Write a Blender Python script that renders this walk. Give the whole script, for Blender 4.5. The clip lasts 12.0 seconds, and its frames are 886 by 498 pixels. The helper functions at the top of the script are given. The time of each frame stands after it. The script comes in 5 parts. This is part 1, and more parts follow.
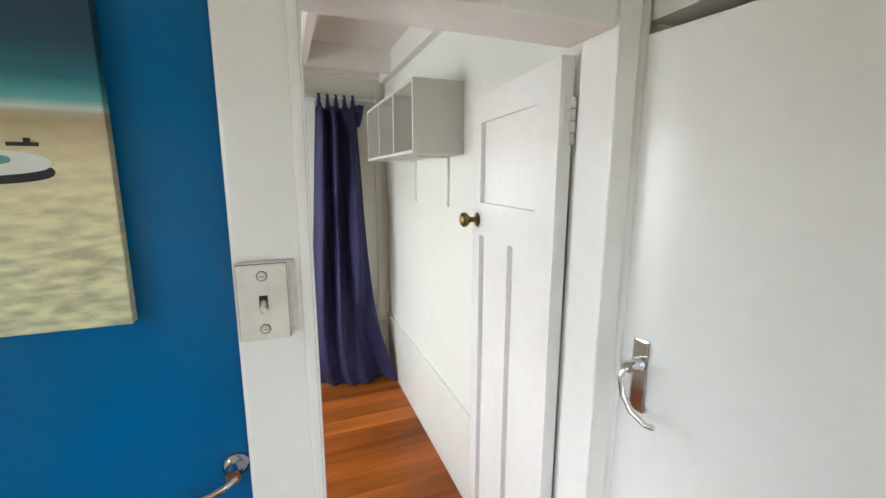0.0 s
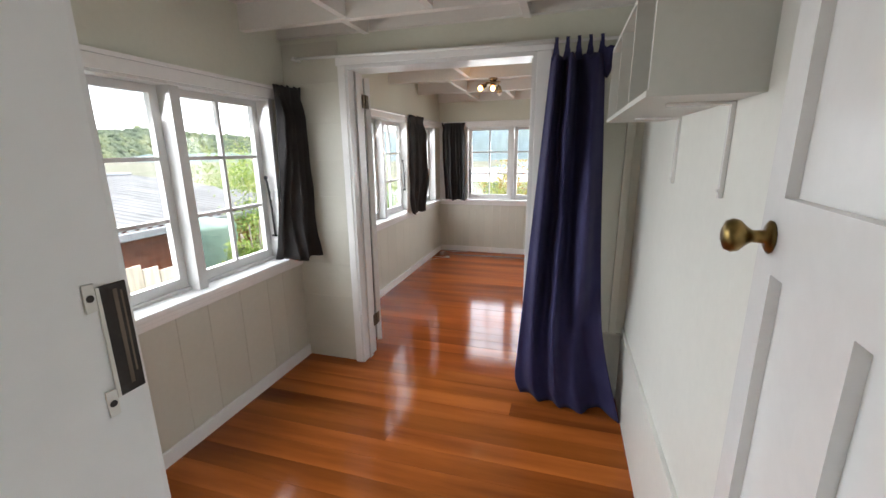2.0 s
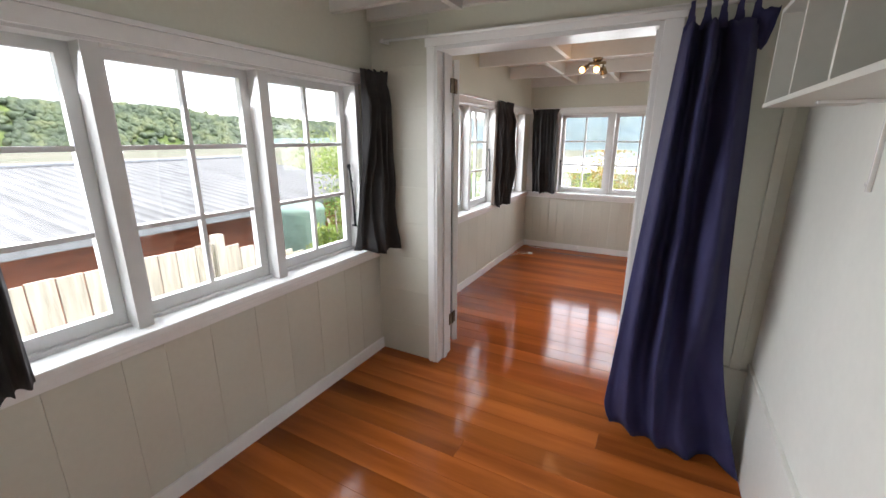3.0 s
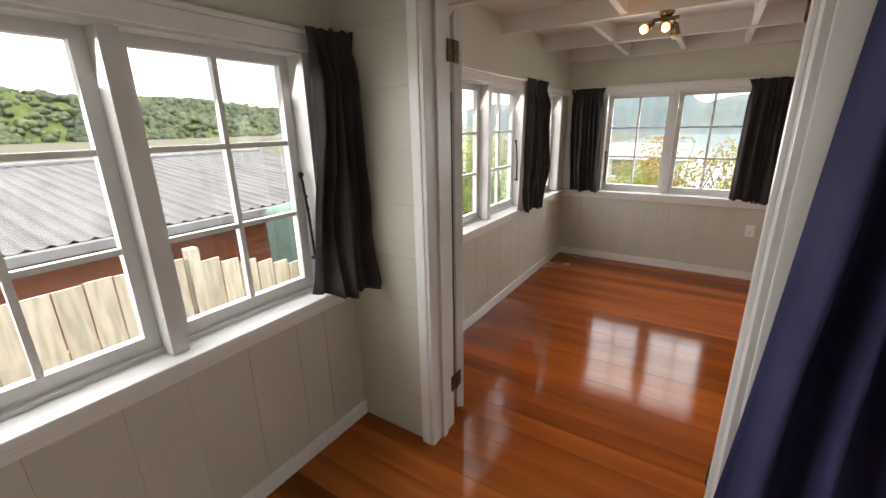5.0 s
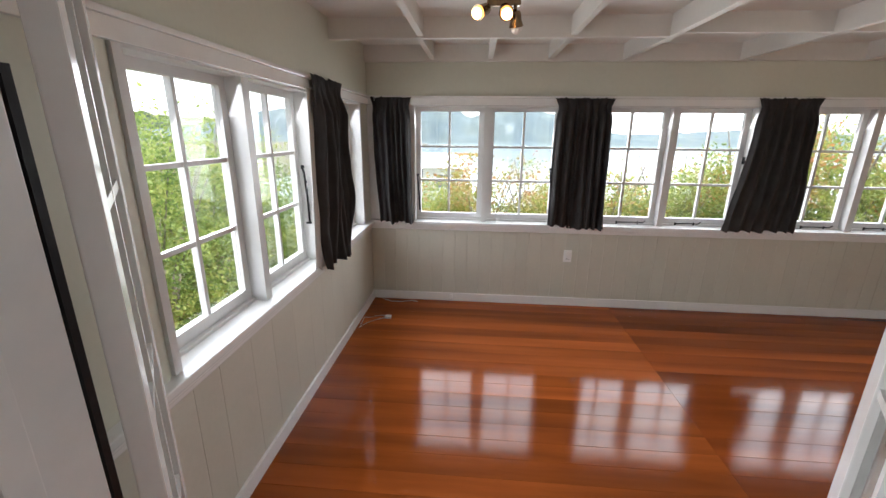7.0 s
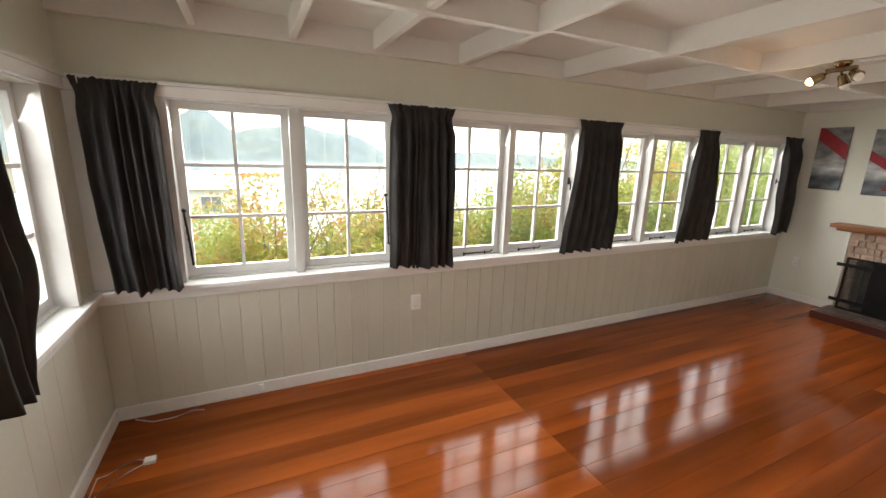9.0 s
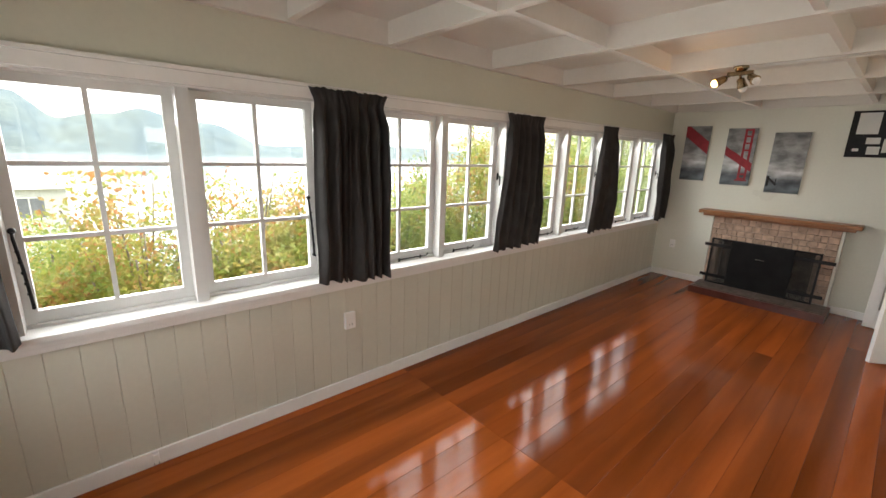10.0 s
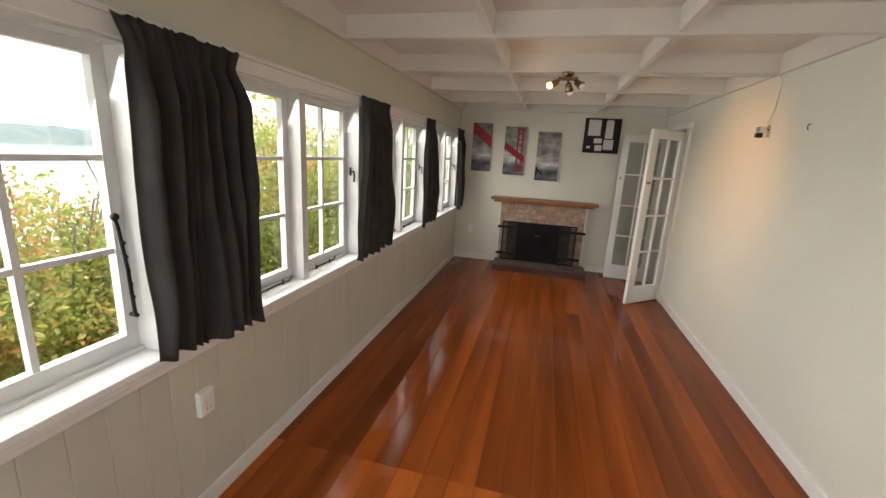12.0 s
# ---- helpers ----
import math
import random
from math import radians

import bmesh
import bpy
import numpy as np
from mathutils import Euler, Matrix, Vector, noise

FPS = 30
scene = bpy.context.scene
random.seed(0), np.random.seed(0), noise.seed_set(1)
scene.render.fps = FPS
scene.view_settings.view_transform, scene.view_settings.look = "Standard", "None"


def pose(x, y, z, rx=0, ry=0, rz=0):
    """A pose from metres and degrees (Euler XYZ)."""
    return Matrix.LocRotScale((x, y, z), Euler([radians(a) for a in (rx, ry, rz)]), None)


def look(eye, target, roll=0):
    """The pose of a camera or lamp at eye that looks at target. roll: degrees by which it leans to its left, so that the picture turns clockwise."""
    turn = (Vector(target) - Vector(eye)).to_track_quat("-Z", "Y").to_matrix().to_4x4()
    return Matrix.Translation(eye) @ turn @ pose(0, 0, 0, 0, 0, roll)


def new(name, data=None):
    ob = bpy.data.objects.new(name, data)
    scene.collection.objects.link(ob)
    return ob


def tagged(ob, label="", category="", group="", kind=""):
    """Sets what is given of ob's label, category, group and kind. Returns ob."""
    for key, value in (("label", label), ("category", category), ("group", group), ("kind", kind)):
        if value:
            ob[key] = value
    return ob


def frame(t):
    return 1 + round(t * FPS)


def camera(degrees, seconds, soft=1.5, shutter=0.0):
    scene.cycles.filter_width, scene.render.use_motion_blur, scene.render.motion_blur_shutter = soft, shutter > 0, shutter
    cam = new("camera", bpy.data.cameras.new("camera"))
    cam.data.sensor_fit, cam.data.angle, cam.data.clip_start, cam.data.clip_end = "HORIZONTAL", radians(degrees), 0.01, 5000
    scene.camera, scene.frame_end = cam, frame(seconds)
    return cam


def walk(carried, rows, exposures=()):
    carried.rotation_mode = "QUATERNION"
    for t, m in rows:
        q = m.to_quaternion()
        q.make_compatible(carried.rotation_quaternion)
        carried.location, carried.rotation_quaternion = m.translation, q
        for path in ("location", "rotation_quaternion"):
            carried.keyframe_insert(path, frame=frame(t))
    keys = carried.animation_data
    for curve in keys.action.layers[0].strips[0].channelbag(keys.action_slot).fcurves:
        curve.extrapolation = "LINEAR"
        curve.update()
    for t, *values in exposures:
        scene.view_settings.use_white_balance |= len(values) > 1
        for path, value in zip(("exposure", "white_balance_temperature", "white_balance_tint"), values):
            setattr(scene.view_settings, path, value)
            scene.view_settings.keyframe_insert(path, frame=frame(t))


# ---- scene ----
cam = camera(95.1, 12.0)
PATH = [
    (0, (0.003, 0.136, 1.582), (0.714, 1.972, 1.231), 0.1),
    (0.5, (0.153, 0.29, 1.584), (0.612, 2.196, 1.187), -0.3),
    (1, (0.263, 0.445, 1.576), (0.375, 2.395, 1.142), -0.5),
    (1.5, (0.351, 0.599, 1.575), (0.096, 2.531, 1.122), -0.6),
    (2, (0.347, 0.743, 1.565), (-0.209, 2.605, 1.094), -0.6),
    (2.5, (0.29, 0.88, 1.571), (-0.465, 2.664, 1.074), -0.3),
    (3, (0.237, 0.96, 1.576), (-0.672, 2.662, 1.05), 0.1),
    (3.2, (0.233, 1.007, 1.598), (-0.746, 2.663, 1.052), -0.1),
    (4.8, (0.028, 1.743, 1.565), (-1.085, 3.305, 0.996), -0.9),
    (5, (-0.04, 1.85, 1.599), (-1.083, 3.454, 1.018), -1.1),
    (5.5, (-0.171, 2.143, 1.602), (-1.032, 3.856, 1.034), -1.2),
    (6, (-0.281, 2.428, 1.624), (-0.944, 4.232, 1.071), -1.0),
    (6.5, (-0.401, 2.729, 1.647), (-0.825, 4.604, 1.095), -0.3),
    (7, (-0.494, 3.016, 1.668), (-0.65, 4.932, 1.115), 0.6),
    (7.2, (-0.487, 3.146, 1.678), (-0.562, 5.067, 1.128), 1.1),
    (8.8, (-0.692, 4.01, 1.64), (0.057, 5.81, 1.197), 1.7),
    (9, (-0.693, 4.107, 1.641), (0.145, 5.866, 1.19), 1.8),
    (9.5, (-0.749, 4.355, 1.648), (0.313, 5.986, 1.189), 1.9),
    (10, (-0.818, 4.585, 1.643), (0.474, 6.039, 1.176), 2.0),
    (10.5, (-0.894, 4.839, 1.643), (0.607, 6.073, 1.17), 2.1),
    (11, (-0.933, 5.08, 1.622), (0.744, 6.064, 1.15), 2.5),
    (11.5, (-0.905, 5.334, 1.617), (0.901, 6.061, 1.161), 2.8),
    (12, (-0.852, 5.567, 1.614), (1.04, 6.024, 1.155), 3.2),
]
EXPOSURES = [(0, 2.70, 6350, 8), (0.5, 2.50, 6350, 8), (1.0, 2.34, 6500, 9), (2.0, 2.10, 6350, 11), (3.0, 2.06, 6350, 13), (5.0, 1.62, 7000, 13), (6.0, 1.74, 7000, 12), (7.0, 1.76, 6300, 12), (9.0, 1.96, 7100, 10), (10.5, 1.96, 6900, 10), (12, 1.72, 7150, 10)]
walk(cam, [(t, look(eye, target, roll)) for t, eye, target, roll in PATH], EXPOSURES)

# ---- light and sky ----
world = bpy.data.worlds.new("World")
scene.world = world
world.use_nodes = True
wn = world.node_tree
wn.nodes.clear()
SUN_ELEV, SUN_AZ = 66.0, 55.0      # degrees; azimuth from +y clockwise
sky = wn.nodes.new("ShaderNodeTexSky")
sky.sky_type = "NISHITA"
sky.sun_disc = False
sky.sun_elevation = radians(SUN_ELEV)
sky.sun_rotation = radians(SUN_AZ)
sky.dust_density = 2.5
sky.air_density = 1.2
# broken white cloud
tc = wn.nodes.new("ShaderNodeTexCoord")
mp = wn.nodes.new("ShaderNodeMapping")
mp.inputs["Scale"].default_value = (1.6, 1.6, 5.0)
cn = wn.nodes.new("ShaderNodeTexNoise")
cn.inputs["Scale"].default_value = 2.2
cn.inputs["Detail"].default_value = 6
cr = wn.nodes.new("ShaderNodeValToRGB")
cr.color_ramp.elements[0].position, cr.color_ramp.elements[1].position = 0.36, 0.58
cmix = wn.nodes.new("ShaderNodeMixRGB")
cmix.inputs[2].default_value = (10.5, 10.8, 11.2, 1)
bg = wn.nodes.new("ShaderNodeBackground")
bg.inputs["Strength"].default_value = 0.13
wo = wn.nodes.new("ShaderNodeOutputWorld")
for a, b in ((tc.outputs["Generated"], mp.inputs[0]), (mp.outputs[0], cn.inputs["Vector"]), (cn.outputs[0], cr.inputs[0]),
             (cr.outputs[0], cmix.inputs[0]), (sky.outputs[0], cmix.inputs[1]), (cmix.outputs[0], bg.inputs[0]), (bg.outputs[0], wo.inputs[0])):
    wn.links.new(a, b)
sun_data = bpy.data.lights.new("sun", "SUN")
sun_data.energy = 2.3
sun_data.angle = radians(0.6)
sun_data.color = (1.0, 0.95, 0.87)
sun = new("sun", sun_data)
_a, _e = radians(SUN_AZ), radians(SUN_ELEV)
sun.matrix_world = look((0, 0, 30), (-math.sin(_a) * math.cos(_e), -math.cos(_a) * math.cos(_e), 30 - math.sin(_e)))


def window_light(name, power, wide, eye, target):
    """Sky light gathered in a window opening."""
    d = bpy.data.lights.new(name, "AREA")
    d.shape, d.size, d.size_y, d.energy, d.color = "RECTANGLE", wide, 1.06, power, (0.94, 0.97, 1.0)
    d.spread = radians(150)
    new(name, d).matrix_world = look(eye, target)


window_light("sky_window_north", 27.0, 6.6, (2.06, 7.16, 1.38), (2.06, 6.16, 0.90))
window_light("sky_window_west", 10.0, 2.5, (-1.79, 5.43, 1.38), (-0.79, 5.43, 0.90))
window_light("sky_window_store", 9.0, 2.1, (-1.79, 2.07, 1.38), (-0.79, 2.07, 0.90))


# ---- materials ----
def mat(name, color, rough=0.5, metal=0.0, var=0.08, scale=6.0, bump=0.0, bscale=60.0, rand=0.0, coat=0.0, stretch=(1, 1, 1), spec=0.5, color2=None, fine=0.04):
    m = bpy.data.materials.new(name)
    m.use_nodes = True
    nt = m.node_tree
    p = nt.nodes["Principled BSDF"]
    co = nt.nodes.new("ShaderNodeTexCoord")
    mp_ = nt.nodes.new("ShaderNodeMapping")
    mp_.inputs["Scale"].default_value = stretch
    nt.links.new(co.outputs["Object"], mp_.inputs[0])
    if rand:
        oj = nt.nodes.new("ShaderNodeObjectInfo")
        sc = nt.nodes.new("ShaderNodeVectorMath")
        sc.operation = "SCALE"
        sc.inputs[0].default_value = (37, 61, 23)
        nt.links.new(oj.outputs["Random"], sc.inputs["Scale"])
        nt.links.new(sc.outputs[0], mp_.inputs["Location"])
    n1 = nt.nodes.new("ShaderNodeTexNoise")
    n1.inputs["Scale"].default_value, n1.inputs["Detail"].default_value = scale, 5
    n2 = nt.nodes.new("ShaderNodeTexNoise")
    n2.inputs["Scale"].default_value, n2.inputs["Detail"].default_value = bscale, 3
    nt.links.new(mp_.outputs[0], n1.inputs["Vector"])
    nt.links.new(mp_.outputs[0], n2.inputs["Vector"])
    mx = nt.nodes.new("ShaderNodeMixRGB")
    c2 = color2 or tuple(max(0.0, c * (1 - 2.2 * var)) for c in color)
    mx.inputs[1].default_value = (*color, 1)
    mx.inputs[2].default_value = (*c2, 1)
    rp = nt.nodes.new("ShaderNodeMapRange")
    rp.inputs["From Min"].default_value, rp.inputs["From Max"].default_value = 0.35, 0.75
    nt.links.new(n1.outputs[0], rp.inputs["Value"])
    nt.links.new(rp.outputs[0], mx.inputs[0])
    out = mx.outputs[0]
    hs = nt.nodes.new("ShaderNodeHueSaturation")
    nt.links.new(out, hs.inputs["Color"])
    vm = nt.nodes.new("ShaderNodeMapRange")
    vm.inputs["To Min"].default_value, vm.inputs["To Max"].default_value = 1 - fine, 1 + fine
    nt.links.new(n2.outputs[0], vm.inputs["Value"])
    if rand:
        oi = nt.nodes.new("ShaderNodeObjectInfo")
        rm = nt.nodes.new("ShaderNodeMapRange")
        rm.inputs["To Min"].default_value, rm.inputs["To Max"].default_value = 1 - rand, 1 + rand
        nt.links.new(oi.outputs["Random"], rm.inputs["Value"])
        mu = nt.nodes.new("ShaderNodeMath")
        mu.operation = "MULTIPLY"
        nt.links.new(rm.outputs[0], mu.inputs[0])
        nt.links.new(vm.outputs[0], mu.inputs[1])
        nt.links.new(mu.outputs[0], hs.inputs["Value"])
    else:
        nt.links.new(vm.outputs[0], hs.inputs["Value"])
    nt.links.new(hs.outputs[0], p.inputs["Base Color"])
    rr = nt.nodes.new("ShaderNodeMapRange")
    rr.inputs["To Min"].default_value, rr.inputs["To Max"].default_value = rough * 0.8, min(1, rough * 1.2)
    nt.links.new(n1.outputs[0], rr.inputs["Value"])
    nt.links.new(rr.outputs[0], p.inputs["Roughness"])
    p.inputs["Metallic"].default_value = metal
    p.inputs["Coat Weight"].default_value = coat
    p.inputs["Coat Roughness"].default_value = 0.08
    p.inputs["Specular IOR Level"].default_value = spec
    if bump:
        b = nt.nodes.new("ShaderNodeBump")
        b.inputs["Strength"].default_value, b.inputs["Distance"].default_value = bump, 0.003
        nt.links.new(n2.outputs[0], b.inputs["Height"])
        nt.links.new(b.outputs[0], p.inputs["Normal"])
    return m


M_WALL = mat("sage_wall_paint", (0.64, 0.635, 0.535), 0.40, var=0.03, scale=1.3, bump=0.12, bscale=45)
M_SHELF = mat("shelf_paint", (0.62, 0.615, 0.565), 0.4, var=0.03, scale=2, bump=0.1, bscale=40)
M_WALL_E = mat("pale_wall_paint", (0.73, 0.73, 0.65), 0.30, var=0.03, scale=1.3, bump=0.1, bscale=45)
M_CREAM = mat("cream_panel_paint", (0.77, 0.77, 0.71), 0.35, var=0.03, scale=1.5, bump=0.12, bscale=30)
M_WHITE = mat("white_gloss_paint", (0.84, 0.83, 0.81), 0.22, var=0.025, scale=3, bump=0.12, bscale=26)
M_CEIL = mat("ceiling_paint", (0.73, 0.70, 0.655), 0.5, var=0.035, scale=2, bump=0.15, bscale=40)
M_BLUE = mat("blue_gloss_paint", (0.0008, 0.125, 0.33), 0.14, spec=0.28, var=0.08, scale=4, bump=0.4, bscale=12)
M_DRAPE = mat("charcoal_drape", (0.034, 0.031, 0.031), 0.85, var=0.15, scale=8, bump=0.4, bscale=700)
M_LINING = mat("drape_lining", (0.55, 0.53, 0.5), 0.9, var=0.05, bump=0.3, bscale=500)
M_NAVY = mat("navy_cotton", (0.027, 0.025, 0.088), 0.9, var=0.12, scale=5, bump=0.4, bscale=600)
M_CHROME = mat("chrome", (0.75, 0.75, 0.76), 0.12, 1.0, var=0.05, scale=20)
M_BRASS = mat("aged_brass", (0.30, 0.20, 0.07), 0.3, 1.0, var=0.25, scale=40)
M_BRONZE = mat("tarnished_hinge", (0.13, 0.095, 0.055), 0.5, 0.8, var=0.3, scale=60, bump=0.3)
M_BLACK = mat("black_iron", (0.018, 0.018, 0.020), 0.45, 0.6, var=0.2, scale=30, bump=0.2)
M_SOOT = mat("soot", (0.012, 0.011, 0.011), 0.9, var=0.3, scale=10, bump=0.4)
M_PLASTIC = mat("white_plastic", (0.88, 0.87, 0.85), 0.35, var=0.03, scale=15)
M_BAKELITE = mat("aged_white_switch", (0.74, 0.71, 0.65), 0.35, var=0.08, scale=25, bump=0.2)
M_BAREWOOD = mat("worn_bare_timber", (0.20, 0.15, 0.11), 0.8, var=0.3, scale=30, stretch=(1, 1, 0.2))
M_GRIME = mat("grime", (0.13, 0.11, 0.09), 0.8, var=0.4, scale=60)
# Bare timber darkened to imitate the depth of mortice, slots and screw holes.
M_DARKHOLE = mat("dark_hole_fill", (0.03, 0.022, 0.018), 0.7, var=0.3, scale=30, bump=0.4, bscale=120)
M_MANTEL = mat("mantel_timber", (0.34, 0.135, 0.05), 0.35, var=0.2, scale=5, stretch=(8, 1, 8), bump=0.2)
M_STONE = mat("surround_stone", (0.60, 0.43, 0.33), 0.8, var=0.22, scale=14, bump=0.6, bscale=50, rand=0.2)
M_MORTAR = mat("mortar", (0.54, 0.43, 0.35), 0.9, var=0.15, scale=30, bump=0.5)
M_HEARTH = mat("hearth_tile", (0.16, 0.12, 0.10), 0.4, var=0.3, scale=12, bump=0.3, rand=0.2)
M_HEARTHEDGE = mat("hearth_edge", (0.10, 0.022, 0.014), 0.3, var=0.2, scale=8, bump=0.2)
M_IRON = mat("corrugated_iron", (0.17, 0.17, 0.172), 0.85, 0.0, spec=0.12, var=0.18, scale=1.2, bump=0.1, stretch=(1, 5, 1))
M_RUST = mat("red_brown_wall", (0.38, 0.115, 0.06), 0.8, var=0.2, scale=2.5, bump=0.3, stretch=(1, 1, 6))
M_PALEROOF = mat("pale_roof", (0.55, 0.55, 0.54), 0.6, var=0.1, scale=2)
M_GUTTER = mat("grey_gutter", (0.22, 0.23, 0.25), 0.6, var=0.15)
M_FENCE = mat("pale_fence_timber", (0.66, 0.60, 0.51), 0.85, var=0.2, scale=4, stretch=(6, 6, 0.8), bump=0.4, rand=0.12)
M_TANK = mat("green_tank", (0.15, 0.23, 0.19), 0.6, var=0.15)
M_GRASS = mat("rough_grass", (0.095, 0.115, 0.045), 0.95, spec=0.05, var=0.35, scale=0.25, bump=0.5, bscale=3, color2=(0.14, 0.12, 0.065))
M_MUD = mat("mudflat", (0.15, 0.135, 0.11), 0.9, spec=0.05, var=0.25, scale=0.03, stretch=(1, 0.35, 1), color2=(0.095, 0.108, 0.075))
M_BARK = mat("bark", (0.26, 0.22, 0.18), 0.9, var=0.3, scale=12, bump=0.6)
M_PAPER = mat("paper_notice", (0.75, 0.75, 0.73), 0.8, var=0.06)
M_EXTWALL = mat("weatherboard_paint", (0.66, 0.66, 0.62), 0.6, var=0.06)
M_CORD = mat("white_cord", (0.72, 0.72, 0.70), 0.5, var=0.03)


def leaf_mat(name, c1, c2, c3, patch=2.4, tips=0.0):
    """Leaves that differ one by one and in patches; tips gives the new growth higher up its own colour."""
    m = bpy.data.materials.new(name)
    m.use_nodes = True
    nt = m.node_tree
    p = nt.nodes["Principled BSDF"]
    g = nt.nodes.new("ShaderNodeNewGeometry")
    r = nt.nodes.new("ShaderNodeValToRGB")
    r.color_ramp.elements[0].color, r.color_ramp.elements[1].color = (*c1, 1), (*c3, 1)
    e = r.color_ramp.elements.new(0.55)
    e.color = (*c2, 1)
    co = nt.nodes.new("ShaderNodeTexCoord")
    n1 = nt.nodes.new("ShaderNodeTexNoise")
    n1.inputs["Scale"].default_value, n1.inputs["Detail"].default_value = patch, 2
    nt.links.new(co.outputs["Object"], n1.inputs["Vector"])
    mr = nt.nodes.new("ShaderNodeMapRange")
    mr.inputs["From Min"].default_value, mr.inputs["From Max"].default_value = 0.36, 0.66
    mr.inputs["To Min"].default_value, mr.inputs["To Max"].default_value = -0.35, 0.55
    nt.links.new(n1.outputs[0], mr.inputs["Value"])
    ad = nt.nodes.new("ShaderNodeMath")
    ad.operation = "MULTIPLY_ADD"
    ad.inputs[1].default_value = 0.75
    nt.links.new(g.outputs["Random Per Island"], ad.inputs[0])
    nt.links.new(mr.outputs[0], ad.inputs[2])
    sep = nt.nodes.new("ShaderNodeSeparateXYZ")
    nt.links.new(co.outputs["Generated"], sep.inputs[0])
    up = nt.nodes.new("ShaderNodeMath")
    up.operation = "MULTIPLY_ADD"
    up.inputs[1].default_value = tips
    nt.links.new(sep.outputs["Z"], up.inputs[0])
    nt.links.new(ad.outputs[0], up.inputs[2])
    sh_ = nt.nodes.new("ShaderNodeMath")
    sh_.operation = "SUBTRACT"
    sh_.inputs[1].default_value = tips * 0.7
    nt.links.new(up.outputs[0], sh_.inputs[0])
    nt.links.new(sh_.outputs[0], r.inputs[0])
    nt.links.new(r.outputs[0], p.inputs["Base Color"])
    p.inputs["Roughness"].default_value = 0.55
    tr = nt.nodes.new("ShaderNodeBsdfTranslucent")
    nt.links.new(r.outputs[0], tr.inputs["Color"])
    mx = nt.nodes.new("ShaderNodeMixShader")
    mx.inputs[0].default_value = 0.5
    nt.links.new(p.outputs[0], mx.inputs[1])
    nt.links.new(tr.outputs[0], mx.inputs[2])
    nt.links.new(mx.outputs[0], nt.nodes["Material Output"].inputs[0])
    return m


M_LEAF = leaf_mat("green_leaves", (0.12, 0.19, 0.045), (0.27, 0.35, 0.08), (0.44, 0.45, 0.14))
M_LEAF_Y = leaf_mat("yellow_leaves", (0.22, 0.29, 0.060), (0.40, 0.38, 0.105), (0.46, 0.21, 0.085), tips=0.55)


def glass_mat(name, tint=(0.97, 0.98, 0.975), dirt=0.0):
    m = bpy.data.materials.new(name)
    m.use_nodes = True
    nt = m.node_tree
    nt.nodes.remove(nt.nodes["Principled BSDF"])
    t = nt.nodes.new("ShaderNodeBsdfTransparent")
    t.inputs["Color"].default_value = (*tint, 1)
    gl = nt.nodes.new("ShaderNodeBsdfGlossy")
    gl.inputs["Roughness"].default_value = 0.02
    lw = nt.nodes.new("ShaderNodeLayerWeight")
    lw.inputs["Blend"].default_value = 0.5
    pw = nt.nodes.new("ShaderNodeMath")
    pw.operation = "POWER"
    pw.inputs[1].default_value = 5.0
    nt.links.new(lw.outputs["Facing"], pw.inputs[0])
    f = nt.nodes.new("ShaderNodeMapRange")
    f.inputs["To Min"].default_value = 0.045
    nt.links.new(pw.outputs[0], f.inputs["Value"])
    mx = nt.nodes.new("ShaderNodeMixShader")
    nt.links.new(f.outputs[0], mx.inputs[0])
    nt.links.new(t.outputs[0], mx.inputs[1])
    nt.links.new(gl.outputs[0], mx.inputs[2])
    nt.links.new(mx.outputs[0], nt.nodes["Material Output"].inputs[0])
    return m


M_GLASS = glass_mat("window_glass")
# Tint darkens the door panes, standing in for their dim reflections.
M_DOORGLASS = glass_mat("darkened_door_glass", (0.80, 0.81, 0.80))
# White paint greyed to imitate backlit sashes, also tones down the bright arch lining.
M_SASH = mat("shaded_white_paint", (0.70, 0.69, 0.675), 0.32, var=0.05, scale=5, bump=0.18, bscale=26)
M_SILL = mat("sill_gloss_paint", (0.84, 0.84, 0.83), 0.13, var=0.03, scale=4, bump=0.08, bscale=20)


def floor_mat(name, c1, c2):
    """Polished native timber: dark and light boards, grain along x, a glossy worn varnish."""
    m = mat(name, c1, 0.105, var=0.25, scale=1.6, bump=0.02, bscale=40, rand=0.10, stretch=(0.45, 5, 5), coat=0.0, color2=c2, fine=0.07, spec=0.20)
    # broad darker heartwood patches
    nt = m.node_tree
    p = nt.nodes["Principled BSDF"]
    src = p.inputs["Base Color"].links[0].from_socket
    mp_ = nt.nodes["Mapping"]
    n3 = nt.nodes.new("ShaderNodeTexNoise")
    n3.inputs["Scale"].default_value, n3.inputs["Detail"].default_value = 0.55, 2
    nt.links.new(mp_.outputs[0], n3.inputs["Vector"])
    mr = nt.nodes.new("ShaderNodeMapRange")
    mr.inputs["From Min"].default_value, mr.inputs["From Max"].default_value = 0.38, 0.66
    mr.inputs["To Min"].default_value, mr.inputs["To Max"].default_value = 1.15, 0.55
    nt.links.new(n3.outputs[0], mr.inputs["Value"])
    h2 = nt.nodes.new("ShaderNodeHueSaturation")
    nt.links.new(src, h2.inputs["Color"])
    nt.links.new(mr.outputs[0], h2.inputs["Value"])
    nt.links.new(h2.outputs[0], p.inputs["Base Color"])
    return m


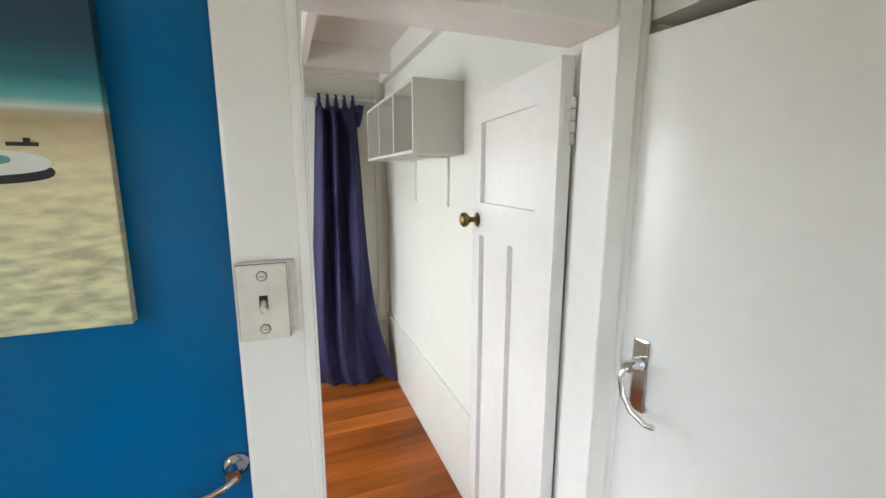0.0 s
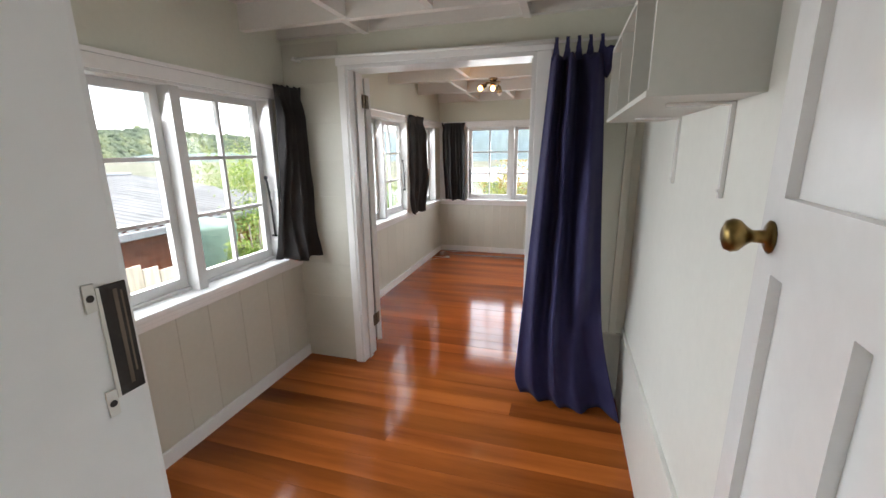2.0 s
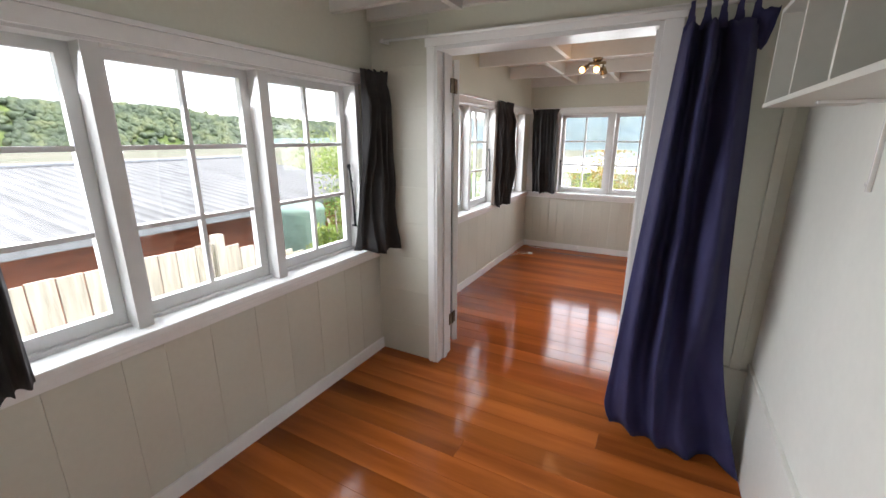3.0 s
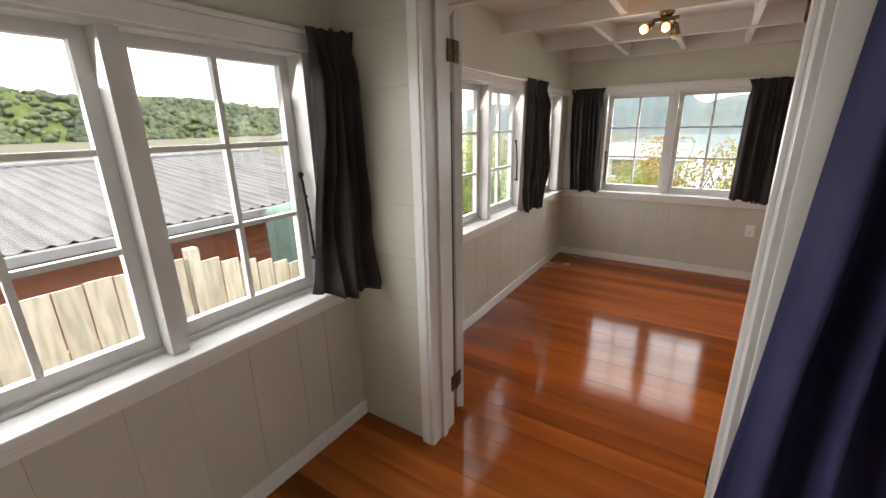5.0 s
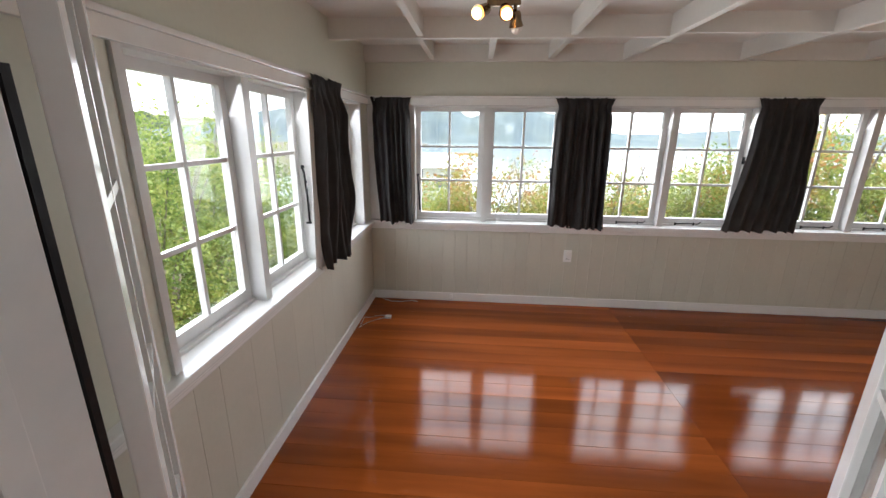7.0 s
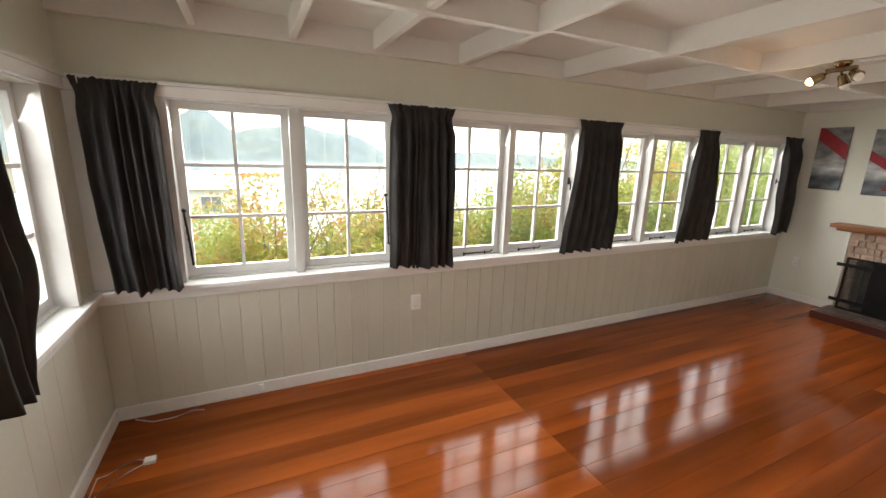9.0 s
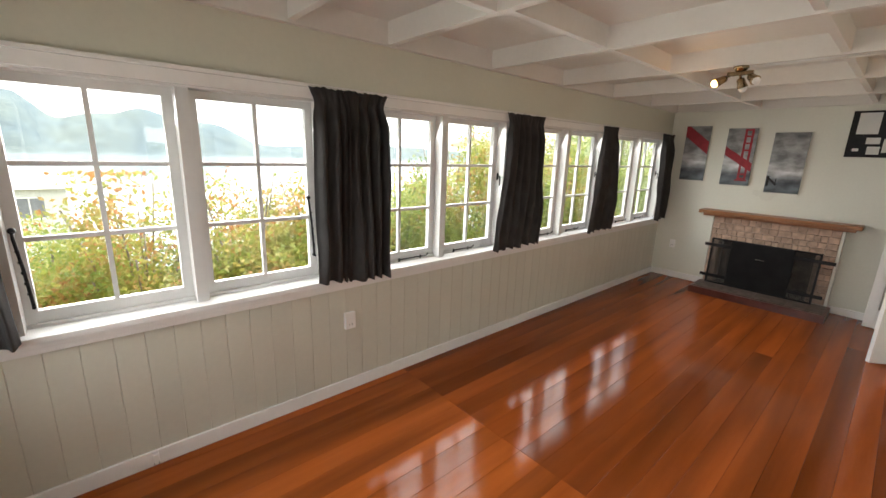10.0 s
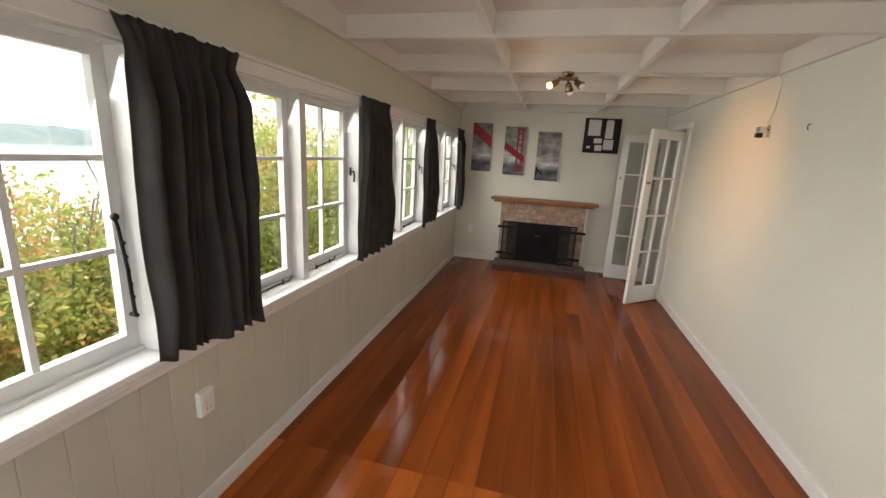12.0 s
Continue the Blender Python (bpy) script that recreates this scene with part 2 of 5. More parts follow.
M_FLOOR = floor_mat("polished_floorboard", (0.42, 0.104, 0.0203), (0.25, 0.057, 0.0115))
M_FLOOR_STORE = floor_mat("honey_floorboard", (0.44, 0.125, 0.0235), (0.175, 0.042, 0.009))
# Darker boards east of the joint, deepened further to imitate the dim far end.
M_FLOOR_EAST = floor_mat("dimmed_dark_floorboard", (0.31, 0.071, 0.0136), (0.200, 0.044, 0.0088))
M_UNDER = mat("floor_gap", (0.03, 0.012, 0.006), 0.7)


def emit_mat(name, color, strength):
    m = bpy.data.materials.new(name)
    m.use_nodes = True
    p = m.node_tree.nodes["Principled BSDF"]
    p.inputs["Base Color"].default_value = (0.9, 0.85, 0.75, 1)
    p.inputs["Emission Color"].default_value = (*color, 1)
    p.inputs["Emission Strength"].default_value = strength
    return m


M_BULB = emit_mat("lit_bulb", (1.0, 0.50, 0.16), 5.0)
M_SCREEN = mat("smoked_screen_panel", (0.006, 0.006, 0.007), 0.55, var=0.5, scale=7, bump=0.1, spec=0.15, color2=(0.014, 0.014, 0.015))
M_MESH = mat("sooty_wire_mesh", (0.075, 0.066, 0.06), 0.8, 0.0, var=0.3, scale=12)


# ---- building helpers ----
def box(bm, x0, x1, y0, y1, z0, z1, bevel=0.0):
    vs = [bm.verts.new((x, y, z)) for x in (x0, x1) for y in (y0, y1) for z in (z0, z1)]
    fs = [bm.faces.new([vs[i] for i in q]) for q in ((0, 1, 3, 2), (4, 6, 7, 5), (0, 4, 5, 1), (2, 3, 7, 6), (0, 2, 6, 4), (1, 5, 7, 3))]
    if bevel:
        es = {e for f in fs for e in f.edges}
        bmesh.ops.bevel(bm, geom=list(es), offset=bevel, segments=2, affect="EDGES", profile=0.6)
    return vs


def cyl(bm, p0, p1, r0, r1=None, n=12, caps=True):
    r1 = r0 if r1 is None else r1
    p0, p1 = Vector(p0), Vector(p1)
    q = (p1 - p0).to_track_quat("Z", "Y")
    rings = []
    for p, r in ((p0, r0), (p1, r1)):
        rings.append([bm.verts.new(p + q @ Vector((r * math.cos(2 * math.pi * i / n), r * math.sin(2 * math.pi * i / n), 0))) for i in range(n)])
    for i in range(n):
        bm.faces.new((rings[0][i], rings[0][(i + 1) % n], rings[1][(i + 1) % n], rings[1][i])).smooth = True
    if caps:
        bm.faces.new(rings[0][::-1])
        bm.faces.new(rings[1])


def lathe(bm, prof, at, axis, n=20):
    """Turn (radius, height) pairs round an axis from the point at."""
    q = Vector(axis).to_track_quat("Z", "Y")
    rings = [[bm.verts.new(Vector(at) + q @ Vector((r * math.cos(2 * math.pi * i / n), r * math.sin(2 * math.pi * i / n), h))) for i in range(n)] for r, h in prof]
    for a, b in zip(rings, rings[1:]):
        for i in range(n):
            bm.faces.new((a[i], a[(i + 1) % n], b[(i + 1) % n], b[i])).smooth = True
    bm.faces.new(rings[0][::-1])
    bm.faces.new(rings[-1])


def tube(bm, pts, r, n=8):
    pts = [Vector(p) for p in pts]
    rings = []
    for i, p in enumerate(pts):
        d = (pts[min(i + 1, len(pts) - 1)] - pts[max(i - 1, 0)]).normalized()
        q = d.to_track_quat("Z", "Y")
        rings.append([bm.verts.new(p + q @ Vector((r * math.cos(2 * math.pi * k / n), r * math.sin(2 * math.pi * k / n), 0))) for k in range(n)])
    for a, b in zip(rings, rings[1:]):
        best = min(range(n), key=lambda s: (a[0].co - b[s].co).length)
        for k in range(n):
            bm.faces.new((a[k], a[(k + 1) % n], b[(k + 1 + best) % n], b[(k + best) % n])).smooth = True
    bm.faces.new(rings[0][::-1])
    bm.faces.new(rings[-1])


def mesh_of(name, bm, material):
    bmesh.ops.recalc_face_normals(bm, faces=bm.faces[:])
    me = bpy.data.meshes.new(name)
    bm.to_mesh(me)
    bm.free()
    for m in (material if isinstance(material, (list, tuple)) else [material]):
        me.materials.append(m)
    return me


def part(name, bm, material, parent=None, label=""):
    ob = new(name, mesh_of(name, bm, material))
    if parent:
        ob.parent = parent
    if label:
        ob["label"] = label
    return ob


def thing(name, m, label, category, group="", kind=""):
    ob = new(name)
    ob.empty_display_size = 0.1
    ob.matrix_basis = m
    return tagged(ob, label, category, group, kind)


def solid(name, bm, material, label, category, kind="structure", group=""):
    return tagged(part(name, bm, material), label, category, group, kind)


def boxes(*items, bevel=0.0):
    bm = bmesh.new()
    for b in items:
        box(bm, *b, bevel=bevel)
    return bm


def pierced(u0, u1, z0, z1, d0, d1, openings):
    """Boxes (u, d, z) of a wall with rectangular openings (ua, ub, za, zb), sorted along u."""
    out, u = [], u0
    for ua, ub, za, zb in sorted(openings):
        if ua > u:
            out.append((u, ua, d0, d1, z0, z1))
        if za > z0:
            out.append((ua, ub, d0, d1, z0, za))
        if zb < z1:
            out.append((ua, ub, d0, d1, zb, z1))
        u = ub
    if u < u1:
        out.append((u, u1, d0, d1, z0, z1))
    return out


# ---- the plan, in metres ----
XW, XE, YN, YS, YA, YD = -1.53, 5.42, 6.90, 4.07, 3.28, 0.97   # living room west/east/north/south, arch wall, hall door wall
XR = 0.75                                                       # store room east wall
ZJ, ZC = 2.27, 2.40                                             # joist undersides, ceiling boards
PITCH = 1.655
N_PAIRS = [-0.42 + PITCH * k for k in range(4)]
SASH_Z0, SASH_Z1 = 0.835, 1.905


def flip(b):
    """From wall coordinates (along y, out to -x from the west wall) to the world."""
    u0, u1, d0, d1, z0, z1 = b
    return (XW - d1, XW - d0, u0, u1, z0, z1)


# floor base, under the boards
solid("floor", boxes((XW - 0.3, XE + 0.3, YD - 0.1, YN + 0.3, -0.14, -0.022)), M_UNDER, "dark sub-floor under polished timber boards", "floor")

# north wall
n_open = [(c - 0.70, c + 0.70, 0.80, 1.915) for c in N_PAIRS]
solid("wall_north", boxes(*[(a, b, YN + c, YN + d, e, f) for a, b, c, d, e, f in pierced(XW - 0.14, XE + 0.14, -0.1, ZC + 0.1, 0.012, 0.15, n_open)]), M_WALL, "sage painted timber wall under a row of windows", "wall")
# west wall, both rooms
w_open = [(1.02, 3.12, 0.80, 1.915), (4.18, 5.58, 0.80, 1.915), (5.92, 6.68, 0.80, 1.915)]
solid("wall_west", boxes(*[flip(b) for b in pierced(YD - 0.1, YN + 0.16, -0.1, ZC + 0.1, 0.012, 0.15, w_open)]), M_WALL, "sage painted timber wall with casement windows", "wall")
# upper wall faces flush with the boards
solid("wall_band_north", boxes((XW, XE, YN, YN + 0.012, 1.97, ZJ + 0.04)), M_WALL, "sage painted wall band above the window heads", "wall")
for i, b in enumerate(((YD, YA, 0.0, 0.012, 1.97, ZC), (YA + 0.17, YN, 0.0, 0.012, 1.97, ZC), (3.14, YA, 0, 0.012, 0.83, 1.97), (YA + 0.17, 4.16, 0, 0.012, 0.83, 1.97), (5.60, 5.90, 0, 0.012, 0.83, 1.97), (6.70, YN, 0, 0.012, 0.83, 1.97))):
    solid("wall_band_west_%d" % (i + 1), boxes(flip(b)), M_WALL, "sage painted wall round the casement windows", "wall")
# east wall with the fire opening
solid("wall_east", boxes(*[(XE + c, XE + d, a, b, e, f) for a, b, c, d, e, f in pierced(YS - 0.12, YN + 0.16, -0.1, ZC + 0.1, 0.0, 0.15, [(5.12, 6.08, 0.09, 0.66)])]), M_WALL_E, "pale green-grey wall behind the fireplace", "wall")
# south wall with the pair of glazed doors
S_OPEN = (4.42, 5.16, -0.1, 2.03)
solid("wall_south", boxes(*[(a, b, YS - d, YS - c, e, f) for a, b, c, d, e, f in pierced(0.60, XE, -0.1, ZC + 0.1, 0.0, 0.12, [S_OPEN])]), M_WALL_E, "pale green-grey plastered long wall", "wall")
solid("wall_return", boxes((0.60, 0.72, YA + 0.17, YS - 0.12, -0.1, ZC + 0.1)), M_WALL_E, "short return wall beside the opening", "wall")
# arch wall
A_OPEN = (-1.052, 0.155, -0.1, 2.10)
solid("wall_arch", boxes(*[(a, b, YA + c, YA + d, e, f) for a, b, c, d, e, f in pierced(XW, XR + 0.1, -0.1, ZC + 0.1, 0.0, 0.17, [A_OPEN])]), M_WALL, "sage painted wall round the wide opening", "wall")
# store room east wall and door wall
solid("wall_store_east", boxes((XR, XR + 0.1, YD, YA, -0.1, ZC + 0.1)), M_CREAM, "cream painted board wall of the small room", "wall")
solid("wall_hall", boxes(*[(a, b, YD - d, YD - c, e, f) for a, b, c, d, e, f in pierced(XW - 0.14, XR + 0.1, -0.1, ZC + 0.1, 0.0, 0.09, [(-0.085, 0.665, -0.1, 1.93)])]), M_CREAM, "cream painted wall round the narrow doorway", "wall")

# ceilings
bm = boxes((XW - 0.15, XE + 0.15, YS - 0.12, YN + 0.15, ZC, ZC + 0.1), (XW - 0.15, XR + 0.1, YD - 0.1, YS - 0.12, ZC, ZC + 0.1))
J = 0.0225
for x in (0.72, 1.66, 2.62, 3.58, 4.53):
    box(bm, x - J, x + J, YS + 0.035, YN - 0.04, ZJ, ZC)
for y in (4.16, 5.06, 6.0):
    box(bm, XW, 0.72 - J, y - J, y + J, ZJ, ZC)
box(bm, XW, XE, YN - 0.04, YN, ZJ - 0.005, ZC)
box(bm, XW, 0.60, YA + 0.17, YA + 0.21, ZJ, ZC)
box(bm, 0.60, XE - 0.045, YS + 0.0005, YS + 0.035, ZJ - 0.002, ZC)
box(bm, XE - 0.045, XE, YS, YN - 0.04, ZJ - 0.002, ZC)
for y in (4.98, 5.96):
    for x0, x1 in ((0.7425, 1.6375), (1.6825, 2.5975), (2.6425, 3.5575), (3.6025, 4.5075), (4.5525, XE - 0.045)):
        box(bm, x0, x1, y - 0.02, y + 0.02, ZJ + 0.012, ZC)
for x, y0, y1 in ((-0.92, 6.0225, 6.86), (-0.41, 6.0225, 6.86), (0.10, 6.0225, 6.86), (-0.90, 5.0825, 5.9775), (0.10, 5.0825, 5.9775), (-0.65, 4.1825, 5.0375), (-0.9, 3.49, 4.1375), (-0.3, 3.49, 4.1375)):
    box(bm, x - 0.02, x + 0.02, y0, y1, ZJ + 0.012, ZC)
# small room: joists across, with blocks between
for y in (2.93, 2.02, 1.2):
    box(bm, XW, XR - 0.045, y - J, y + J, ZJ - 0.01, ZC)
box(bm, XR - 0.045, XR, YD, YA, ZJ - 0.01, ZC)
box(bm, XW, XR - 0.045, YA - 0.04, YA, ZJ + 0.02, ZC)
for x, y0, y1 in ((-0.88, 2.9525, 3.24), (0.1, 2.9525, 3.24), (-0.36, 2.0425, 2.9075), (0.16, 2.0425, 2.9075), (-0.85, 2.0425, 2.9075), (-0.6, 1.2225, 1.9975), (0.3, 1.2225, 1.9975)):
    box(bm, x - 0.02, x + 0.02, y0, y1, ZJ, ZC)
solid("ceiling", bm, M_CEIL, "white painted boards on exposed joists and blocking", "ceiling")

# unseen roof; its eaves are added to block sun and sky over the windows
solid("unseen_roof_slab", boxes((XW - 0.57, XE + 0.4, -1.82, YN + 0.55, ZC + 0.12, ZC + 0.2)), M_EXTWALL, "unseen flat roof slab, eaves added to block the sun", "roof")


# ---- windows ----
def casement(parent, u0, u1, z0, z1, d0, name="sash"):
    """One casement of two by three panes under its window; wall coordinates u, d, z."""
    st, th, bar = 0.045, 0.036, 0.020
    bm = boxes((u0, u0 + st, d0, d0 + th, z0, z1), (u1 - st, u1, d0, d0 + th, z0, z1), (u0 + st, u1 - st, d0, d0 + th, z0, z0 + 0.062), (u0 + st, u1 - st, d0, d0 + th, z1 - st, z1))
    gu0, gu1, gz0, gz1 = u0 + st, u1 - st, z0 + 0.062, z1 - st
    um = (gu0 + gu1) / 2
    zs = [gz0 + (gz1 - gz0) * k / 3 for k in range(4)]
    box(bm, um - bar / 2, um + bar / 2, d0 + 0.004, d0 + th - 0.004, gz0, gz1)
    for z in zs[1:3]:
        for a, b in ((gu0, um - bar / 2), (um + bar / 2, gu1)):
            box(bm, a, b, d0 + 0.006, d0 + th - 0.006, z - bar / 2, z + bar / 2)
    s = part("sash", bm, M_SASH, parent)
    for k in range(3):
        for a, b in ((gu0, um), (um, gu1)):
            g = part("pane", boxes((a, b, d0 + 0.017, d0 + 0.020, zs[k], zs[k + 1])), M_GLASS, s)
            g.visible_shadow = False
    return s


def stay(parent, u, z, d, vertical, length=0.26):
    """A black casement stay: a bar with peg holes and a hooked end, on two pins."""
    bm = bmesh.new()
    if vertical:
        tube(bm, [(u, d, z), (u, d - 0.012, z - 0.03), (u + 0.012, d - 0.016, z - length * 0.5), (u + 0.02, d - 0.016, z - length)], 0.0065)
        for k in range(5):
            zk = z - length * (0.25 + 0.14 * k)
            lathe(bm, [(0.002, 0), (0.0085, 0.002), (0.0085, 0.005), (0.002, 0.007)], (u + 0.02 * (z - zk) / length, d - 0.018, zk), (0, -1, 0), 8)
        lathe(bm, [(0.004, 0), (0.014, 0.004), (0.012, 0.016), (0.004, 0.02)], (u, d + 0.004, z), (0, -1, 0), 10)
        cyl(bm, (u + 0.02, d - 0.026, z - length), (u + 0.02, d + 0.006, z - length), 0.007)
    else:
        tube(bm, [(u - length / 2, d, z), (u, d - 0.008, z + 0.004), (u + length / 2 - 0.02, d - 0.01, z + 0.002), (u + length / 2, d - 0.012, z + 0.02)], 0.0055)
        cyl(bm, (u - length / 2, d, z - 0.014), (u - length / 2, d, z + 0.012), 0.008)
        cyl(bm, (u + length / 4, d, z - 0.014), (u + length / 4, d, z + 0.014), 0.006)
    return part("window_stay", bm, M_BLACK, parent, "black iron casement stay")


def latch(parent, u, z, d):
    bm = bmesh.new()
    box(bm, u - 0.011, u + 0.011, d - 0.006, d, z - 0.03, z + 0.03, bevel=0.002)
    tube(bm, [(u, d - 0.006, z), (u, d - 0.03, z), (u - 0.004, d - 0.036, z - 0.03), (u - 0.004, d - 0.034, z - 0.075)], 0.006)
    return part("latch", bm, M_BLACK, parent, "black casement fastener")


def window(name, m, u0, u1, mulls, label, d=0.092):
    """Frame with jambs, mullions, head and bottom rail, and a casement in each bay."""
    w = thing(name, m, label, "window", kind="structure")
    z0, z1 = SASH_Z0, SASH_Z1
    fr = boxes((u0, u0 + 0.035, -0.004, 0.145, z0, z1 + 0.01), (u1 - 0.035, u1, -0.004, 0.145, z0, z1 + 0.01), (u0 + 0.035, u1 - 0.035, 0.0, 0.145, z1 - 0.010, z1 + 0.01), (u0 + 0.035, u1 - 0.035, 0.070, 0.144, 0.833, z0 + 0.014))
    for c in mulls:
        box(fr, c - 0.028, c + 0.028, 0.012, 0.14, z0 - 0.002, z1 - 0.008)
    part("window_frame", fr, M_SASH, w)
    edges = [u0 + 0.035] + [e for c in mulls for e in (c - 0.028, c + 0.028)] + [u1 - 0.035]
    for a, b in zip(edges[::2], edges[1::2]):
        casement(w, a - 0.001, b + 0.001, z0 + 0.006, z1 - 0.004, d)
    return w


def sill(name, u0, u1, m):
    w = thing(name, m, "glossy white painted window sill board on a moulded apron", "window sill", kind="structure")
    bm = boxes((u0, u1, -0.050, 0.145, 0.800, 0.832), bevel=0.006)
    part("board", bm, M_SILL, w)
    bm = boxes((u0, u1, -0.030, 0.0, 0.772, 0.799), (u0, u1, -0.018, 0.0, 0.745, 0.772), bevel=0.005)
    part("apron", bm, M_WHITE, w)
    return w


def head(name, u0, u1, m):
    w = thing(name, m, "white moulded head casing above the windows", "trim", kind="structure")
    part("casing", boxes((u0, u1, -0.020, 0.004, 1.905, 1.965), bevel=0.003), M_WHITE, w)
    part("cap", boxes((u0, u1, -0.034, 0.0, 1.965, 1.985), bevel=0.004), M_WHITE, w)
    return w


MN = pose(0, YN, 0)
MW = pose(XW, 0, 0, 0, 0, 90)
for i, c in enumerate(N_PAIRS):
    w = window("window_%d" % (i + 1), MN, c - 0.70, c + 0.70, [c], "white timber casement pair with six panes each")
    if i == 0:
        stay(w, c - 0.645, 1.27, 0.05, True, 0.33)
        stay(w, c + 0.612, 1.345, 0.07, True, 0.36)
    else:
        stay(w, c - 0.26, 0.862, 0.035, False)
        stay(w, c + 0.26, 0.862, 0.035, False, 0.22)
        latch(w, c + 0.652, 1.45, 0.055)
w = window("window_5", MW, 4.18, 5.58, [4.88], "white timber casement pair looking out on shrubs")
latch(w, 4.235, 1.45, 0.055)
stay(w, 5.515, 1.45, 0.062, True, 0.36)
window("window_6", MW, 5.92, 6.68, [], "single white casement in the corner")
w = window("window_7", MW, 1.02, 3.12, [1.727, 2.420], "row of three white casements over the fence and shed roof")
stay(w, 3.058, 1.40, 0.062, True, 0.40)
sill("sill_north", XW, XE, MN)
sill("sill_west_living", YA + 0.17, YN - 0.05, MW)
sill("sill_west_store", YD, YA, MW)
head("window_head_north", XW + 0.02, XE, MN)
head("window_head_west_living", YA + 0.17, YN, MW)
head("window_head_west_store", YD, 3.15, MW)
# white posts between the pairs
for i, (a, b) in enumerate([(XW, N_PAIRS[0] - 0.70)] + [(N_PAIRS[k] + 0.70, N_PAIRS[k + 1] - 0.70) for k in range(3)] + [(N_PAIRS[3] + 0.70, XE)]):
    solid("window_post_%d" % (i + 1), boxes((a, b, YN - 0.002, YN + 0.011, 0.833, 1.904)), M_WHITE, "white painted board between window pairs", "trim")


# ---- trim and wall linings ----
def trim(name, b, label, category="baseboard", bevel=0.004, m=None):
    return solid(name, boxes(*b, bevel=bevel), m or M_WHITE, label, category)


B = 0.085
trim("baseboard_north", [(XW, XE, YN - 0.016, YN, 0, B)], "white painted skirting under the windows")
trim("baseboard_west_living", [(XW, XW + 0.016, YA + 0.17, YN - 0.016, 0, B)], "white painted skirting")
trim("baseboard_west_store", [(XW, XW + 0.016, YD, YA, 0, B)], "white painted skirting")
trim("baseboard_east_1", [(XE - 0.016, XE, 6.20, YN - 0.016, 0, B)], "white painted skirting beside the hearth")
trim("baseboard_east_2", [(XE - 0.016, XE, YS, 4.93, 0, B)], "white painted skirting beside the hearth")
trim("baseboard_south", [(0.60, 4.36, YS, YS + 0.016, 0, B)], "white painted skirting along the plain wall")
# lower panel and ledge on the store room east wall
solid("dado_panel", boxes((XR - 0.012, XR, YD + 0.02, YA, 0.0, 0.475), (XR - 0.018, XR, YD + 0.02, YA, 0.475, 0.487), bevel=0.003), M_CREAM, "cream painted lower wall panel with thin ledge", "panel")
solid("wall_batten", boxes((0.66, 0.705, YA - 0.022, YA, 0.45, ZJ), (0.62, XR - 0.012, YA - 0.03, YA, 0.43, 0.455), (0.64, XR - 0.012, YA - 0.012, YA, 0.0, 0.43), bevel=0.004), M_WALL, "sage painted batten and ledge in the corner", "trim")

# opening between the rooms: casing both sides and lining
AX0, AX1, AZ = -1.052, 0.155, 2.10
trim("trim_arch", [(AX0 - 0.055, AX0 - 0.004, YA - 0.022, YA, 0, AZ + 0.004), (AX1 + 0.004, AX1 + 0.085, YA - 0.022, YA, 0, AZ + 0.004), (AX0 - 0.065, AX1 + 0.095, YA - 0.026, YA, AZ + 0.004, AZ + 0.060)], "white painted casing round the wide opening", "trim")
trim("trim_arch_living", [(AX0 - 0.07, AX0 - 0.004, YA + 0.17, YA + 0.185, 0, AZ + 0.004), (AX1 + 0.004, AX1 + 0.07, YA + 0.17, YA + 0.185, 0, AZ + 0.004), (AX0 - 0.08, AX1 + 0.08, YA + 0.17, YA + 0.188, AZ + 0.004, AZ + 0.060)], "white painted casing round the wide opening", "trim")
trim("trim_arch_lining", [(AX0 - 0.004, AX0 + 0.016, YA - 0.018, YA + 0.184, 0, AZ), (AX1 - 0.016, AX1 + 0.004, YA - 0.018, YA + 0.184, 0, AZ), (AX0 + 0.016, AX1 - 0.016, YA - 0.018, YA + 0.184, AZ - 0.018, AZ + 0.004),
      (AX0 + 0.016, AX0 + 0.03, YA + 0.06, YA + 0.10, 0, AZ - 0.018), (AX1 - 0.03, AX1 - 0.016, YA + 0.06, YA + 0.10, 0, AZ - 0.018)], "white painted lining and stop of the wide opening", "trim", 0.002, M_SASH)
# pair-door casing in the south wall
trim("trim_south_doors", [(4.31, 4.42, YS, YS + 0.030, 0, 2.03), (5.16, 5.23, YS, YS + 0.018, 0, 2.03), (4.30, 5.24, YS, YS + 0.032, 2.03, 2.10), (4.42, 4.435, YS - 0.118, YS + 0.01, 0, 2.03), (5.145, 5.16, YS - 0.118, YS + 0.01, 0, 2.03)], "white painted casing round the glazed doors", "trim")
# plain space beyond the glazed doors
solid("wall_beyond", boxes((3.9, 5.6, 2.4, 2.5, -0.1, 2.5), (3.8, 3.9, 2.4, YS - 0.12, -0.1, 2.5), (5.6, 5.7, 2.4, YS - 0.12, -0.1, 2.5), (3.8, 5.7, 2.4, YS - 0.12, 2.4, 2.5), (3.8, 5.7, 2.4, YS, -0.12, -0.024)), M_WALL_E, "plain pale wall beyond the glazed doors", "wall")

